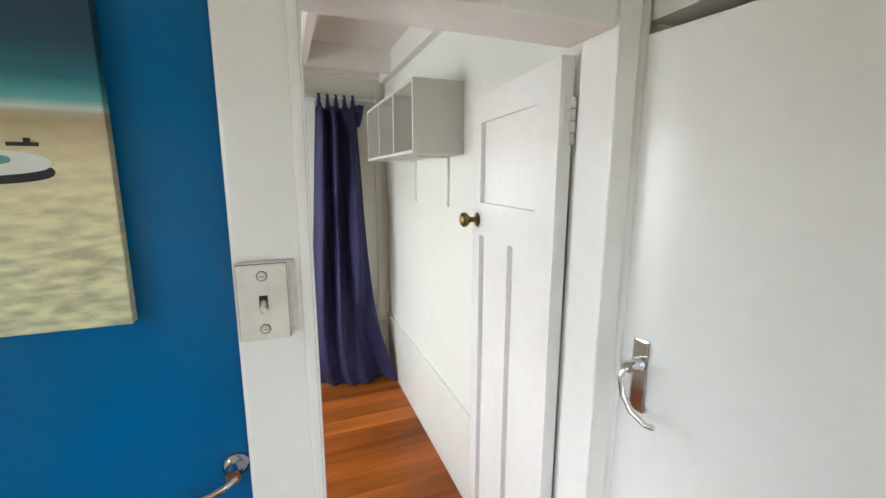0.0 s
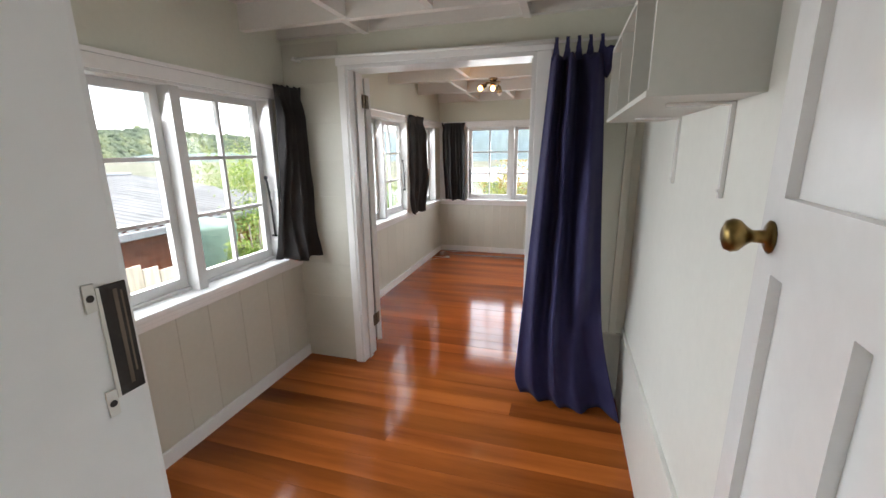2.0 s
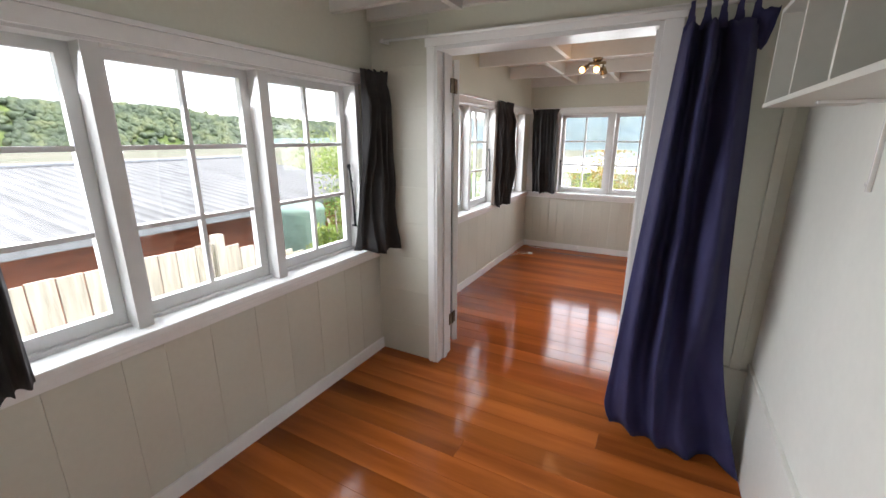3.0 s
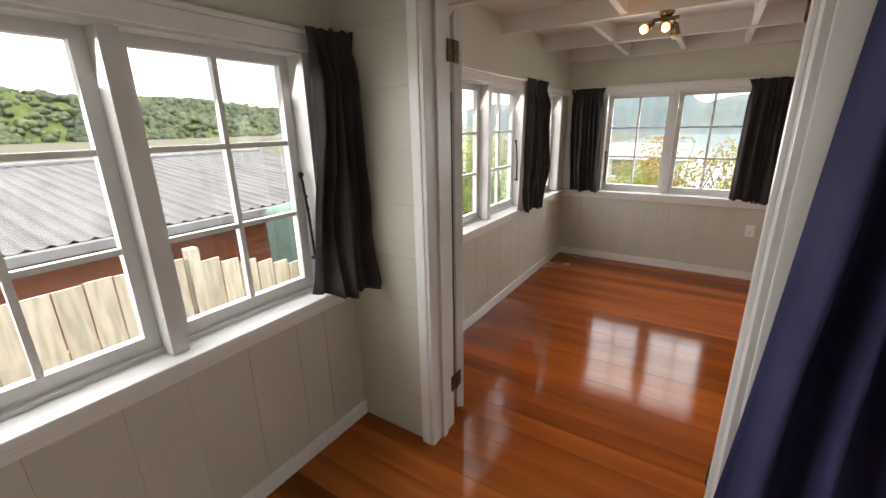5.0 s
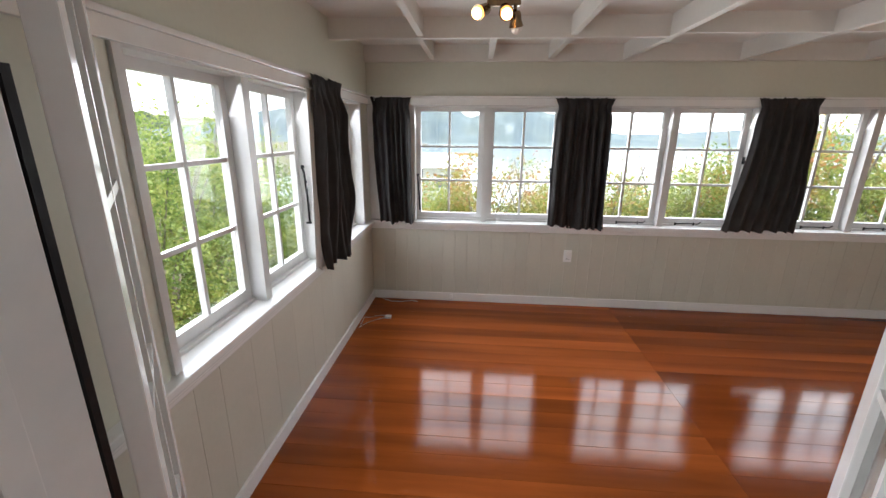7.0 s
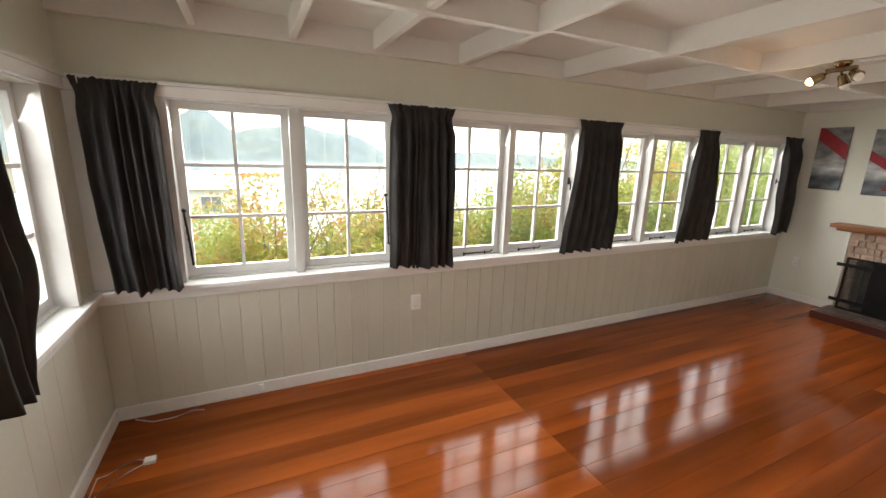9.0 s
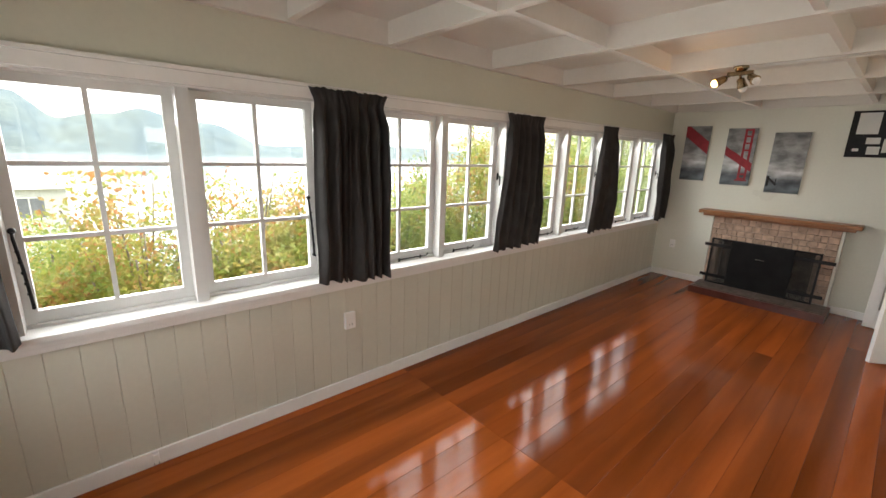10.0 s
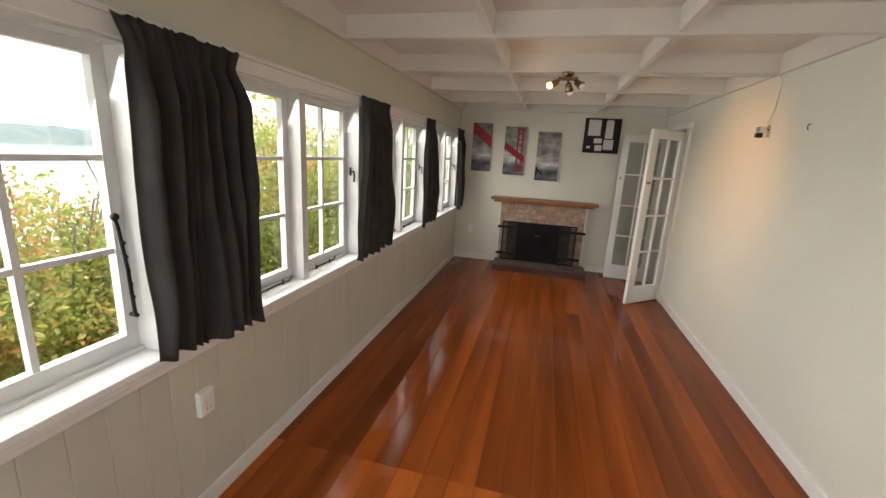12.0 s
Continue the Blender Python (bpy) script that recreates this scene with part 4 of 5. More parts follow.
# ---- fireplace ----
fp = thing("fireplace", pose(XE, 0, 0), "stone-faced fireplace with a timber mantel", "fireplace")
part("surround_core", boxes((-0.10, 0.0, 4.96, 5.13, 0.09, 0.953), (-0.10, 0.0, 6.07, 6.18, 0.09, 0.953), (-0.10, 0.0, 5.13, 6.07, 0.66, 0.953)), M_MORTAR, fp)
for a, b in ((4.935, 4.96), (6.18, 6.20)):
    part("edge_strip", boxes((-0.125, 0.0, a, b, 0.0, 0.954), bevel=0.003), M_CREAM, fp, "cream painted side strip")
random.seed(5)
ROWS_Z = [0.095, 0.165, 0.235, 0.31, 0.375, 0.45, 0.52, 0.59, 0.66, 0.73, 0.80, 0.875, 0.952]
for z0, z1 in zip(ROWS_Z, ROWS_Z[1:]):
    spans = [(4.962, 5.128), (6.072, 6.178)] if z1 < 0.67 else [(4.962, 6.178)]
    for a, b in spans:
        y = a
        while y < b - 0.02:
            w_ = min(random.uniform(0.05, 0.125), b - y)
            if b - (y + w_) < 0.04:
                w_ = b - y
            dpt = random.uniform(0.012, 0.028)
            part("stone", boxes((-0.10 - dpt, -0.098, y + 0.004, y + w_ - 0.004, z0 + 0.004, z1 - 0.004), bevel=0.005), M_STONE, fp)
            y += w_
part("firebox", boxes((0.0, 0.45, 5.07, 5.12, 0.05, 0.70), (0.0, 0.45, 6.08, 6.13, 0.05, 0.70), (0.40, 0.45, 5.12, 6.08, 0.05, 0.70), (0.0, 0.40, 5.12, 6.08, 0.66, 0.70), (0.0, 0.40, 5.12, 6.08, 0.05, 0.09)), M_SOOT, fp, "sooty black firebox")
part("mantel_shelf", boxes((-0.24, 0.0, 4.815, 6.335, 0.988, 1.03), bevel=0.006), M_MANTEL, fp, "polished reddish timber mantel shelf")
part("mantel_moulding", boxes((-0.19, 0.0, 4.86, 6.29, 0.955, 0.988), bevel=0.005), M_MANTEL, fp)
part("hearth_slab", boxes((-0.54, -0.10, 4.90, 6.21, 0.0, 0.085), bevel=0.004), M_HEARTHEDGE, fp, "dark red hearth kerb")
for i in range(8):
    y = 4.93 + i * 0.157
    part("hearth_tile", boxes((-0.50, -0.30, y, y + 0.152, 0.085, 0.093), bevel=0.002), M_HEARTH, fp)
    part("hearth_tile", boxes((-0.295, -0.128, y, y + 0.152, 0.085, 0.093), bevel=0.002), M_HEARTH, fp)

sc = thing("fire_screen", pose(XE - 0.20, 0, 0.094), "black iron fire screen with mesh side panels", "fire screen")
part("centre_panel", boxes((-0.014, -0.002, 5.29, 5.91, 0.02, 0.575), bevel=0.003), M_SCREEN, sc, "smoke-blackened centre panel")
fr = bmesh.new()
for y in (5.07, 5.30, 5.90, 6.12):
    box(fr, -0.012, 0.010, y - 0.010, y + 0.010, 0.0, 0.59, bevel=0.002)
for z in (0.01, 0.58):
    box(fr, -0.010, 0.008, 5.08, 6.11, z - 0.010, z + 0.010, bevel=0.002)
part("frame", fr, M_BLACK, sc)
for z, a, b in ((0.50, 4.94, 5.30), (0.50, 5.90, 6.20), (0.10, 4.98, 5.30), (0.10, 5.90, 6.20)):
    part("strap", boxes((-0.018, -0.012, a, b, z - 0.02, z + 0.02), bevel=0.002), M_BLACK, sc)
for a, b in ((5.08, 5.29), (5.91, 6.11)):
    ms = bmesh.new()
    for i in range(27):
        y = a + (b - a) * i / 26
        box(ms, -0.0015, 0.0005, y - 0.0014, y + 0.0014, 0.02, 0.57)
    for i in range(67):
        z = 0.02 + 0.55 * i / 66
        box(ms, -0.0005, 0.0015, a, b, z - 0.0014, z + 0.0014)
    part("mesh_panel", ms, M_MESH, sc, "fine black wire mesh")
hb = bmesh.new()
tube(hb, [(-0.006, 5.56, 0.40), (-0.03, 5.56, 0.405), (-0.03, 5.64, 0.405), (-0.006, 5.64, 0.40)], 0.005)
part("handle", hb, M_CHROME, sc)


# ---- shelf on the wall ----
sh = thing("wall_shelf", pose(XR, 1.815, 1.680), "white box shelf with open compartments on the wall", "shelf")
SD, SL, SH, T = 0.232, 0.985, 0.305, 0.014
part("top_board", boxes((-SD, 0, 0, SL, SH - T, SH)), M_SHELF, sh)
part("bottom_board", boxes((-SD - 0.004, 0, 0, SL, 0, T)), M_SHELF, sh)
for i, y in enumerate((0, 0.32, 0.645, SL - T)):
    part("divider", boxes((-SD, 0, y, y + T, T, SH - T)), M_SHELF, sh)
part("back_board", boxes((-0.006, 0.0, T, SL - T, T, SH - T)), M_SHELF, sh)
for y in (0.17, 0.69):
    bm = boxes((-0.012, 0.0, y - 0.006, y + 0.006, -0.245, -0.001), (-0.16, -0.012, y - 0.008, y + 0.008, -0.010, -0.001), bevel=0.002)
    cyl(bm, (-0.016, y, -0.225), (-0.010, y, -0.225), 0.005, n=8)
    part("bracket", bm, M_WHITE, sh, "white steel shelf bracket")


# ---- curtains ----
def sheet(name, parent, top, bottom, z1, z0, folds, amp, material, seed, label="", heading=0.07, nz=34, wild=1.0, hem=(0.0, 0.0), shape=None, calm=0.2, tabs=0):
    """Hanging pleated cloth in wall coordinates; top and bottom are (u0, u1, d at u0, d at u1), hem lifts the two bottom corners."""
    rng = random.Random(seed)
    top = top if len(top) == 4 else (top[0], top[1], top[2], top[2])
    bottom = bottom if len(bottom) == 4 else (bottom[0], bottom[1], bottom[2], bottom[2])
    wd = [1 + wild * rng.uniform(-0.55, 0.55) for _ in range(folds)]
    edge = [0.0]
    for w_ in wd:
        edge.append(edge[-1] + w_ / sum(wd))
    strength = [rng.uniform(0.45, 1.15) for _ in range(folds + 1)]
    late = [rng.uniform(-0.6, 0.5) for _ in range(folds + 1)]
    drift = [rng.uniform(-0.35, 0.35) for _ in range(folds + 1)]
    nu = folds * 12
    bm = bmesh.new()
    rows_ = []
    for j in range(nz + 1):
        v = j / nz
        if shape:
            u0, u1, d0, d1 = shape(v)
        else:
            sweep = 0.45 * v + 0.55 * v ** 2.2
            u0, u1, d0, d1 = (p + (q - p) * sweep for p, q in zip(top, bottom))
            drop = (z1 - z0) * v
            pinch = 0.035 * max(0.0, 1 - drop / 0.05) - 0.035 * math.exp(-((drop - 0.085) / 0.05) ** 2)
            u0, u1 = u0 - pinch * (u1 - u0), u1 + pinch * (u1 - u0)
        g = 0.35 + 0.65 * min(1, max(0, ((z1 - z0) * v - heading) / 0.14))
        row = []
        for i in range(nu + 1):
            s = i / nu
            k = min(folds - 1, sum(1 for e_ in edge[1:-1] if s >= e_))
            fr_ = (s - edge[k]) / (edge[k + 1] - edge[k])
            mixd = lambda q: q[k] * (1 - fr_) + q[k + 1] * fr_
            a = amp * g * mixd(strength) * (1 + wild * mixd(late) * v) * (1 - calm * max(0.0, (v - 0.7) / 0.3))
            ph = fr_ + 0.5 * wild * mixd(drift) * v
            off = math.cos(2 * math.pi * ph)
            off = math.copysign(abs(off) ** 0.75, off)
            if (z1 - z0) * v < heading:
                off = 0.5 * off + 0.5 * math.cos(4 * math.pi * fr_)
            wr = noise.noise(Vector((s * 3.2, v * 2.2, seed * 3.1))) * amp * 0.9 * wild * (0.2 + 0.8 * v)
            wr += noise.noise(Vector((s * 9, v * 7, seed * 1.7))) * amp * 0.16 * wild
            if tabs:
                wr = wr * min(1.0, 3.0 * s) + 0.016 * math.cos(2 * math.pi * tabs * s) * max(0.0, 1 - v / 0.45) ** 1.5
            su = s + 0.05 / folds * math.sin(2 * math.pi * ph) * v
            z = z1 + (z0 + hem[0] * (1 - s) ** 2 + hem[1] * s ** 2 - z1) * v
            if j == 0:
                z += 0.012 * noise.noise(Vector((s * 9, seed, 0))) + 0.004 * math.cos(4 * math.pi * fr_)
            z += v ** 6 * (0.005 * off * mixd(strength) + 0.018 * noise.noise(Vector((s * 4, seed * 2.3, 5))))
            wr += 0.35 * amp * wild * v * (1 - 0.5 * v) * math.sin(2.6 * math.pi * (s * 1.3 + 0.6 * v + seed * 0.37))
            row.append(bm.verts.new((u0 + (u1 - u0) * su, d0 + (d1 - d0) * s - a * 0.5 + a * 0.5 * off + wr, z)))
        rows_.append(row)
    for j in range(nz):
        for i in range(nu):
            bm.faces.new((rows_[j][i], rows_[j][i + 1], rows_[j + 1][i + 1], rows_[j + 1][i])).smooth = True
    ob = part(name, bm, material, parent, label)
    mo = ob.modifiers.new("cloth", "SOLIDIFY")
    mo.thickness = 0.003
    return ob


def drape(m, top, bottom, z1, z0, folds, seed, amp=0.068, label="charcoal grey pleated curtain hanging at the window", lining=False, hem=(0.0, 0.0)):
    c = thing("curtain", m, label, "curtain", "charcoal window curtains")
    sheet("cloth", c, top, bottom, z1, z0, folds, amp, M_DRAPE, seed, hem=hem)
    if lining:
        sheet("lining", c, (top[0] - 0.03, top[0] + 0.10, top[2] + 0.022), (bottom[0] - 0.085, bottom[0] + 0.05, bottom[2] + 0.03), z1 - 0.08, z0 + 0.02, 2, 0.02, M_LINING, seed + 1, "pale curtain lining")
    n = folds
    for i in range(n):
        u = top[0] + (top[1] - top[0]) * (i + 0.5) / n
        tr = bmesh.new()
        cyl(tr, (u, top[2] + 0.006, z1 - 0.03), (u, top[2] + 0.006, z1 + 0.006), 0.0035, n=6)
        part("hook", tr, M_PLASTIC, c)
    return c


drape(MN, (-1.475, -1.12, -0.045), (-1.42, -1.09, -0.075), 1.968, 0.825, 7, 1)
drape(MN, (0.186, 0.664, -0.045), (0.178, 0.685, -0.075), 1.966, 0.808, 8, 2, hem=(0.035, 0.0))
drape(MN, (1.875, 2.355, -0.045), (1.735, 2.365, -0.075), 1.970, 0.828, 7, 3, 0.058)
drape(MN, (3.46, 3.76, -0.045), (3.22, 3.83, -0.075), 1.970, 0.83, 5, 4, 0.055)
drape(MN, (5.03, 5.38, -0.045), (5.02, 5.37, -0.075), 1.970, 0.825, 4, 5, 0.055)
drape(MW, (5.50, 5.99, -0.045), (5.44, 5.93, -0.085), 1.99, 0.80, 6, 6, lining=True)
drape(MW, (3.07, 3.268, -0.06, -0.13), (3.0, 3.268, -0.03, -0.19), 1.985, 0.81, 5, 7, 0.085, hem=(0.035, 0.03))

drape(MW, (0.99, 1.34, -0.045), (1.0, 1.36, -0.075), 1.985, 0.815, 6, 8)

# rod and navy curtain
rod = thing("curtain_rod", pose(0, YA, 0), "thin white curtain rod across the opening", "curtain rod")
bm = bmesh.new()
cyl(bm, (-1.41, -0.07, 2.155), (0.70, -0.07, 2.125), 0.009, n=12)
part("rod", bm, M_WHITE, rod)
for x, z in ((-1.39, 2.155), (0.66, 2.126)):
    part("bracket", boxes((x - 0.008, x + 0.008, -0.08, -0.0, z - 0.012, z + 0.012), bevel=0.002), M_WHITE, rod)
nv = thing("navy_curtain", pose(0, YA, 0), "navy blue cotton tab-top curtain hanging to the floor", "curtain")


def navy_fall(v):
    """Edges of the long curtain from the rod down to the floor."""
    kick = max(0.0, (v - 0.72) / 0.28)
    curl = max(0.0, (v - 0.93) / 0.07)
    d = -0.072 - 0.09 * v - 0.055 * kick ** 2
    return (0.238 - 0.135 * v ** 0.95 + 0.05 * curl ** 2, 0.515 + 0.115 * v + 0.095 * kick ** 1.5, d + 0.07 * v, d)


sheet("cloth", nv, (0, 1, 0), (0, 1, 0), 2.055, 0.012, 3, 0.17, M_NAVY, 11, heading=0.0, nz=60, wild=1.25, shape=navy_fall, calm=0.75, tabs=4)
for i in range(5):
    x = 0.262 + i * 0.058
    bm = bmesh.new()
    for k, (dy0, z0_, w0, dy1, z1_, w1) in enumerate(((-0.086, 2.035, 0.024, -0.088, 2.09, 0.013), (-0.088, 2.09, 0.013, -0.084, 2.135, 0.008), (-0.084, 2.135, 0.008, -0.070, 2.153, 0.008), (-0.070, 2.153, 0.008, -0.056, 2.135, 0.008), (-0.056, 2.135, 0.008, -0.058, 2.05, 0.016))):
        q = [(x - w0, dy0, z0_), (x + w0, dy0, z0_), (x + w1 + 0.003, dy1, z1_), (x - w1 + 0.003, dy1, z1_)]
        f = [bm.verts.new(p) for p in q]
        g = [bm.verts.new((p[0], p[1] + 0.003, p[2] - 0.003)) for p in q]
        bm.faces.new(f)
        bm.faces.new(g[::-1])
        for n_ in range(4):
            bm.faces.new((f[n_], f[(n_ + 1) % 4], g[(n_ + 1) % 4], g[n_]))
    part("tab", bm, M_NAVY, nv)
sheet("loose_corner", nv, (0.505, 0.570, -0.095), (0.515, 0.555, -0.10), 2.085, 1.93, 1, 0.02, M_NAVY, 12, nz=8, hem=(0.0, 0.05))


# ---- lamps and small fittings ----
def spot_lamp(m, heads, label):
    """A ceiling bar with swivel spot heads: (offset, direction, lit)."""
    L = thing("spot_lamp", m, label, "ceiling lamp", "ceiling spot lamps")
    bm = bmesh.new()
    lathe(bm, [(0.045, 0), (0.046, 0.012), (0.03, 0.03), (0.012, 0.034)], (0, 0, 0), (0, 0, -1), 20)
    box(bm, -0.075, 0.075, -0.014, 0.014, -0.058, -0.032, bevel=0.004)
    part("base", bm, M_BRASS2, L)
    for off, way, lit in heads:
        d = Vector(way).normalized()
        p = Vector((off, 0, -0.058)) + d * 0.018
        bm = bmesh.new()
        cyl(bm, (off, 0, -0.05), tuple(p), 0.008, n=8)
        lathe(bm, [(0.018, 0), (0.024, 0.01), (0.026, 0.04), (0.032, 0.062), (0.033, 0.064)], tuple(p), tuple(d), 18)
        h_ = part("spot_head", bm, M_BRASS2, L)
        bm = bmesh.new()
        lathe(bm, [(0.006, 0), (0.018, 0.006), (0.024, 0.016), (0.023, 0.026), (0.013, 0.036), (0.004, 0.039)], tuple(p + d * 0.056), tuple(d), 16)
        part("bulb", bm, M_BULB if lit else M_PLASTIC, h_, "lit warm bulb" if lit else "unlit bulb")
    return L


M_BRASS2 = mat("antique_brass_lamp", (0.34, 0.25, 0.15), 0.25, 1.0, var=0.2, scale=30)
spot_lamp(pose(-0.40, 5.07, ZJ), [(-0.06, (-0.5, -0.5, -0.35), True), (0.0, (0.1, -0.7, -0.45), True), (0.05, (0.15, 0.35, -1.0), False)], "brass three-spot ceiling lamp with warm lit bulbs")
spot_lamp(pose(2.62, 5.49, ZJ, 0, 0, 90), [(0.06, (0.75, 0.35, -0.45), True), (0.0, (-0.3, -0.3, -1.0), False), (-0.05, (-0.6, 0.5, -0.5), False)], "brass three-spot ceiling lamp with one lit bulb")


def bulb_lamp(at, power):
    d = bpy.data.lights.new("bulb_light", "POINT")
    d.energy, d.color, d.shadow_soft_size = power, (1.0, 0.60, 0.30), 0.06
    new("bulb_light", d).location = at


bulb_lamp((-0.50, 4.93, 2.06), 0.15)
bulb_lamp((2.54, 5.66, 2.04), 0.15)
sd = bpy.data.lights.new("spot_beam", "SPOT")
sd.energy, sd.color, sd.spot_size, sd.spot_blend, sd.shadow_soft_size = 12.0, (1.0, 0.45, 0.13), radians(80), 1.0, 0.03
new("spot_beam", sd).matrix_world = look((2.62, 5.36, 2.13), (3.05, YS, 1.45))


def wall_box(name, m, label, w=0.075, h=0.115, d=0.028):
    s = thing(name, m, label, "socket")
    part("body", boxes((-w / 2, w / 2, -d, 0, -h / 2, h / 2), bevel=0.005), M_PLASTIC, s)
    part("face_plate", boxes((-w * 0.38, w * 0.38, -d - 0.003, -d, -h * 0.36, h * 0.36), bevel=0.001), M_PLASTIC, s)
    part("rocker", boxes((-0.008, 0.008, -d - 0.007, -d - 0.003, 0.010, 0.030), bevel=0.001), M_PLASTIC, s)
    part("pin_slots", boxes((-0.012, -0.009, -d - 0.0034, -d - 0.003, -0.03, -0.018), (0.009, 0.012, -d - 0.0034, -d - 0.003, -0.03, -0.018)), M_DARKHOLE, s)
    return s


wall_box("power_socket", pose(0.41, YN, 0.52), "white surface-mounted power socket on grooved boards")
wall_box("power_socket", pose(XE, 6.66, 0.48, 0, 0, -90), "small white power socket beside the fireplace", 0.07, 0.115, 0.012)
wall_box("phone_socket", pose(-0.72, YN - 0.016, 0.05), "small white telephone socket on the skirting", 0.03, 0.05, 0.02)

cd = thing("extension_lead", pose(0, 0, 0), "white phone lead with plug lying on the floor", "lead")
bm = bmesh.new()
tube(bm, [(-1.49, 6.25, 0.004), (-1.47, 6.32, 0.05), (-1.45, 6.38, 0.012), (-1.40, 6.44, 0.005), (-1.34, 6.46, 0.005), (-1.28, 6.43, 0.006)], 0.003, 6)
part("cord", bm, M_CORD, cd)
bm = bmesh.new()
tube(bm, [(-1.43, 6.86, 0.006), (-1.33, 6.80, 0.004), (-1.22, 6.80, 0.004), (-1.12, 6.84, 0.004), (-1.06, 6.82, 0.004)], 0.003, 6)
part("cord", bm, M_CORD, cd)
bm = bmesh.new()
tube(bm, [(-1.49, 6.20, 0.005), (-1.44, 6.30, 0.004), (-1.37, 6.37, 0.004), (-1.30, 6.41, 0.006)], 0.003, 6)
part("cord", bm, M_CORD, cd)
part("plug", boxes((-1.305, -1.25, 6.40, 6.445, 0.0, 0.022), bevel=0.005), M_PLASTIC, cd)

cm = thing("wall_sensor", pose(2.64, YS, 1.895), "small dark swivel sensor with cable on the wall", "sensor")
bm = bmesh.new()
lathe(bm, [(0.022, 0), (0.023, 0.004), (0.008, 0.01), (0.008, 0.03)], (0, 0, 0.02), (0, 1, 0), 14)
part("mount", bm, M_CHROME, cm)
part("body", boxes((-0.026, 0.026, 0.022, 0.07, -0.018, 0.028), bevel=0.008), M_CHROME, cm)
part("lens", boxes((-0.02, 0.02, 0.035, 0.075, -0.048, -0.018), bevel=0.006), M_BLACK, cm)
bm = bmesh.new()
tube(bm, [(0, 0.02, 0.04), (-0.04, 0.006, 0.15), (-0.05, 0.006, 0.33), (-0.03, 0.02, 0.368), (-0.03, 0.5, 0.368), (-0.03, 1.0, 0.369), (-0.02, 1.35, 0.368)], 0.0035, 6)
part("cable", bm, M_CORD, cm)
hk = thing("wall_hook", pose(2.14, YS, 1.885), "small dark screw hook in the wall", "hook")
bm = bmesh.new()
tube(bm, [(0, 0, 0.016), (0, 0.010, 0.018), (0, 0.016, 0.008), (0, 0.014, -0.010), (0, 0.007, -0.014)], 0.003, 6)
part("hook", bm, M_BLACK, hk)
cb = thing("ceiling_cable", pose(0, 0, 0), "thin painted cable along the joist", "cable")
bm = bmesh.new()
tube(bm, [(2.66, YS + 0.02, 2.262), (2.655, 4.6, 2.262), (2.652, 5.0, 2.262), (2.65, 5.42, 2.262)], 0.004, 6)
part("cable", bm, M_CEIL, cb)


# ---- outside ----
def sheet_mesh(name, nx, ny, x0, x1, y0, y1, fz, material, label, category, kind="structure"):
    xs, ys = np.linspace(x0, x1, nx), np.linspace(y0, y1, ny)
    vs = [(x, y, fz(x, y)) for y in ys for x in xs]
    fs = [(j * nx + i, j * nx + i + 1, (j + 1) * nx + i + 1, (j + 1) * nx + i) for j in range(ny - 1) for i in range(nx - 1)]
    me = bpy.data.meshes.new(name)
    me.from_pydata(vs, [], fs)
    me.materials.append(material)
    for p in me.polygons:
        p.use_smooth = True
    return tagged(new(name, me), label, category, "", kind)


def ground_z(x, y):
    r = max(0.0, max(-x - 9.0, y - 11.0, x - 16.0, -y - 14.0))
    t = min(1.0, r / 26.0)
    return -1.35 - 5.05 * t * t * (3 - 2 * t) + 0.08 * noise.noise(Vector((x * 0.4, y * 0.4, 0)))


gx = [-4000, -1500, -700] + [-300 + 10 * i for i in range(25)] + [-50 + 2 * i for i in range(51)] + [60 + 20 * i for i in range(12)] + [700, 1500, 4000]
gy = [-4000, -1500, -500, -200, -100] + [-50 + 2 * i for i in range(51)] + [60 + 15 * i for i in range(16)] + [500, 1000, 4000]
gv = [(x, y, ground_z(x, y)) for y in gy for x in gx]
gf = [(j * len(gx) + i, j * len(gx) + i + 1, (j + 1) * len(gx) + i + 1, (j + 1) * len(gx) + i) for j in range(len(gy) - 1) for i in range(len(gx) - 1)]
me = bpy.data.meshes.new("ground")
me.from_pydata(gv, [], gf)
me.materials.append(M_GRASS)
tagged(new("ground", me), "rough grass and tidal flats running out to the bay", "ground", "", "structure")
M_WATER = mat("bay_water", (0.25, 0.30, 0.32), 0.12, var=0.15, scale=0.02, bump=0.5, bscale=0.8)
solid("water", boxes((-1200, 1500, 34, 4000, -6.6, -6.15)), M_WATER, "pale shallow water of the bay", "water")
solid("mudflat", boxes((-480, -34, -900, 900, -6.6, -6.05)), M_MUD, "brown and green tidal mudflat", "ground")


def ridge(x, base, peaks):
    z = base
    for c, h_, w_ in peaks:
        z += h_ * math.exp(-((x - c) / w_) ** 2)
    return z


def hill_w(x, y):
    e = max(0.0, min(1.0, (-x - 470) / 60))
    top = ridge(y, 24, [(110, 12, 60), (250, 9, 90), (-60, 8, 90), (420, 4, 120)])
    return -6.3 + (top + 4) * math.sin(e * math.pi / 2) + (5.0 * noise.noise(Vector((x * 0.035, y * 0.035, 2))) + 4.0 * abs(noise.noise(Vector((x * 0.11, y * 0.11, 5)))) + 2.2 * noise.noise(Vector((x * 0.28, y * 0.28, 3)))) * min(1, e * 4)


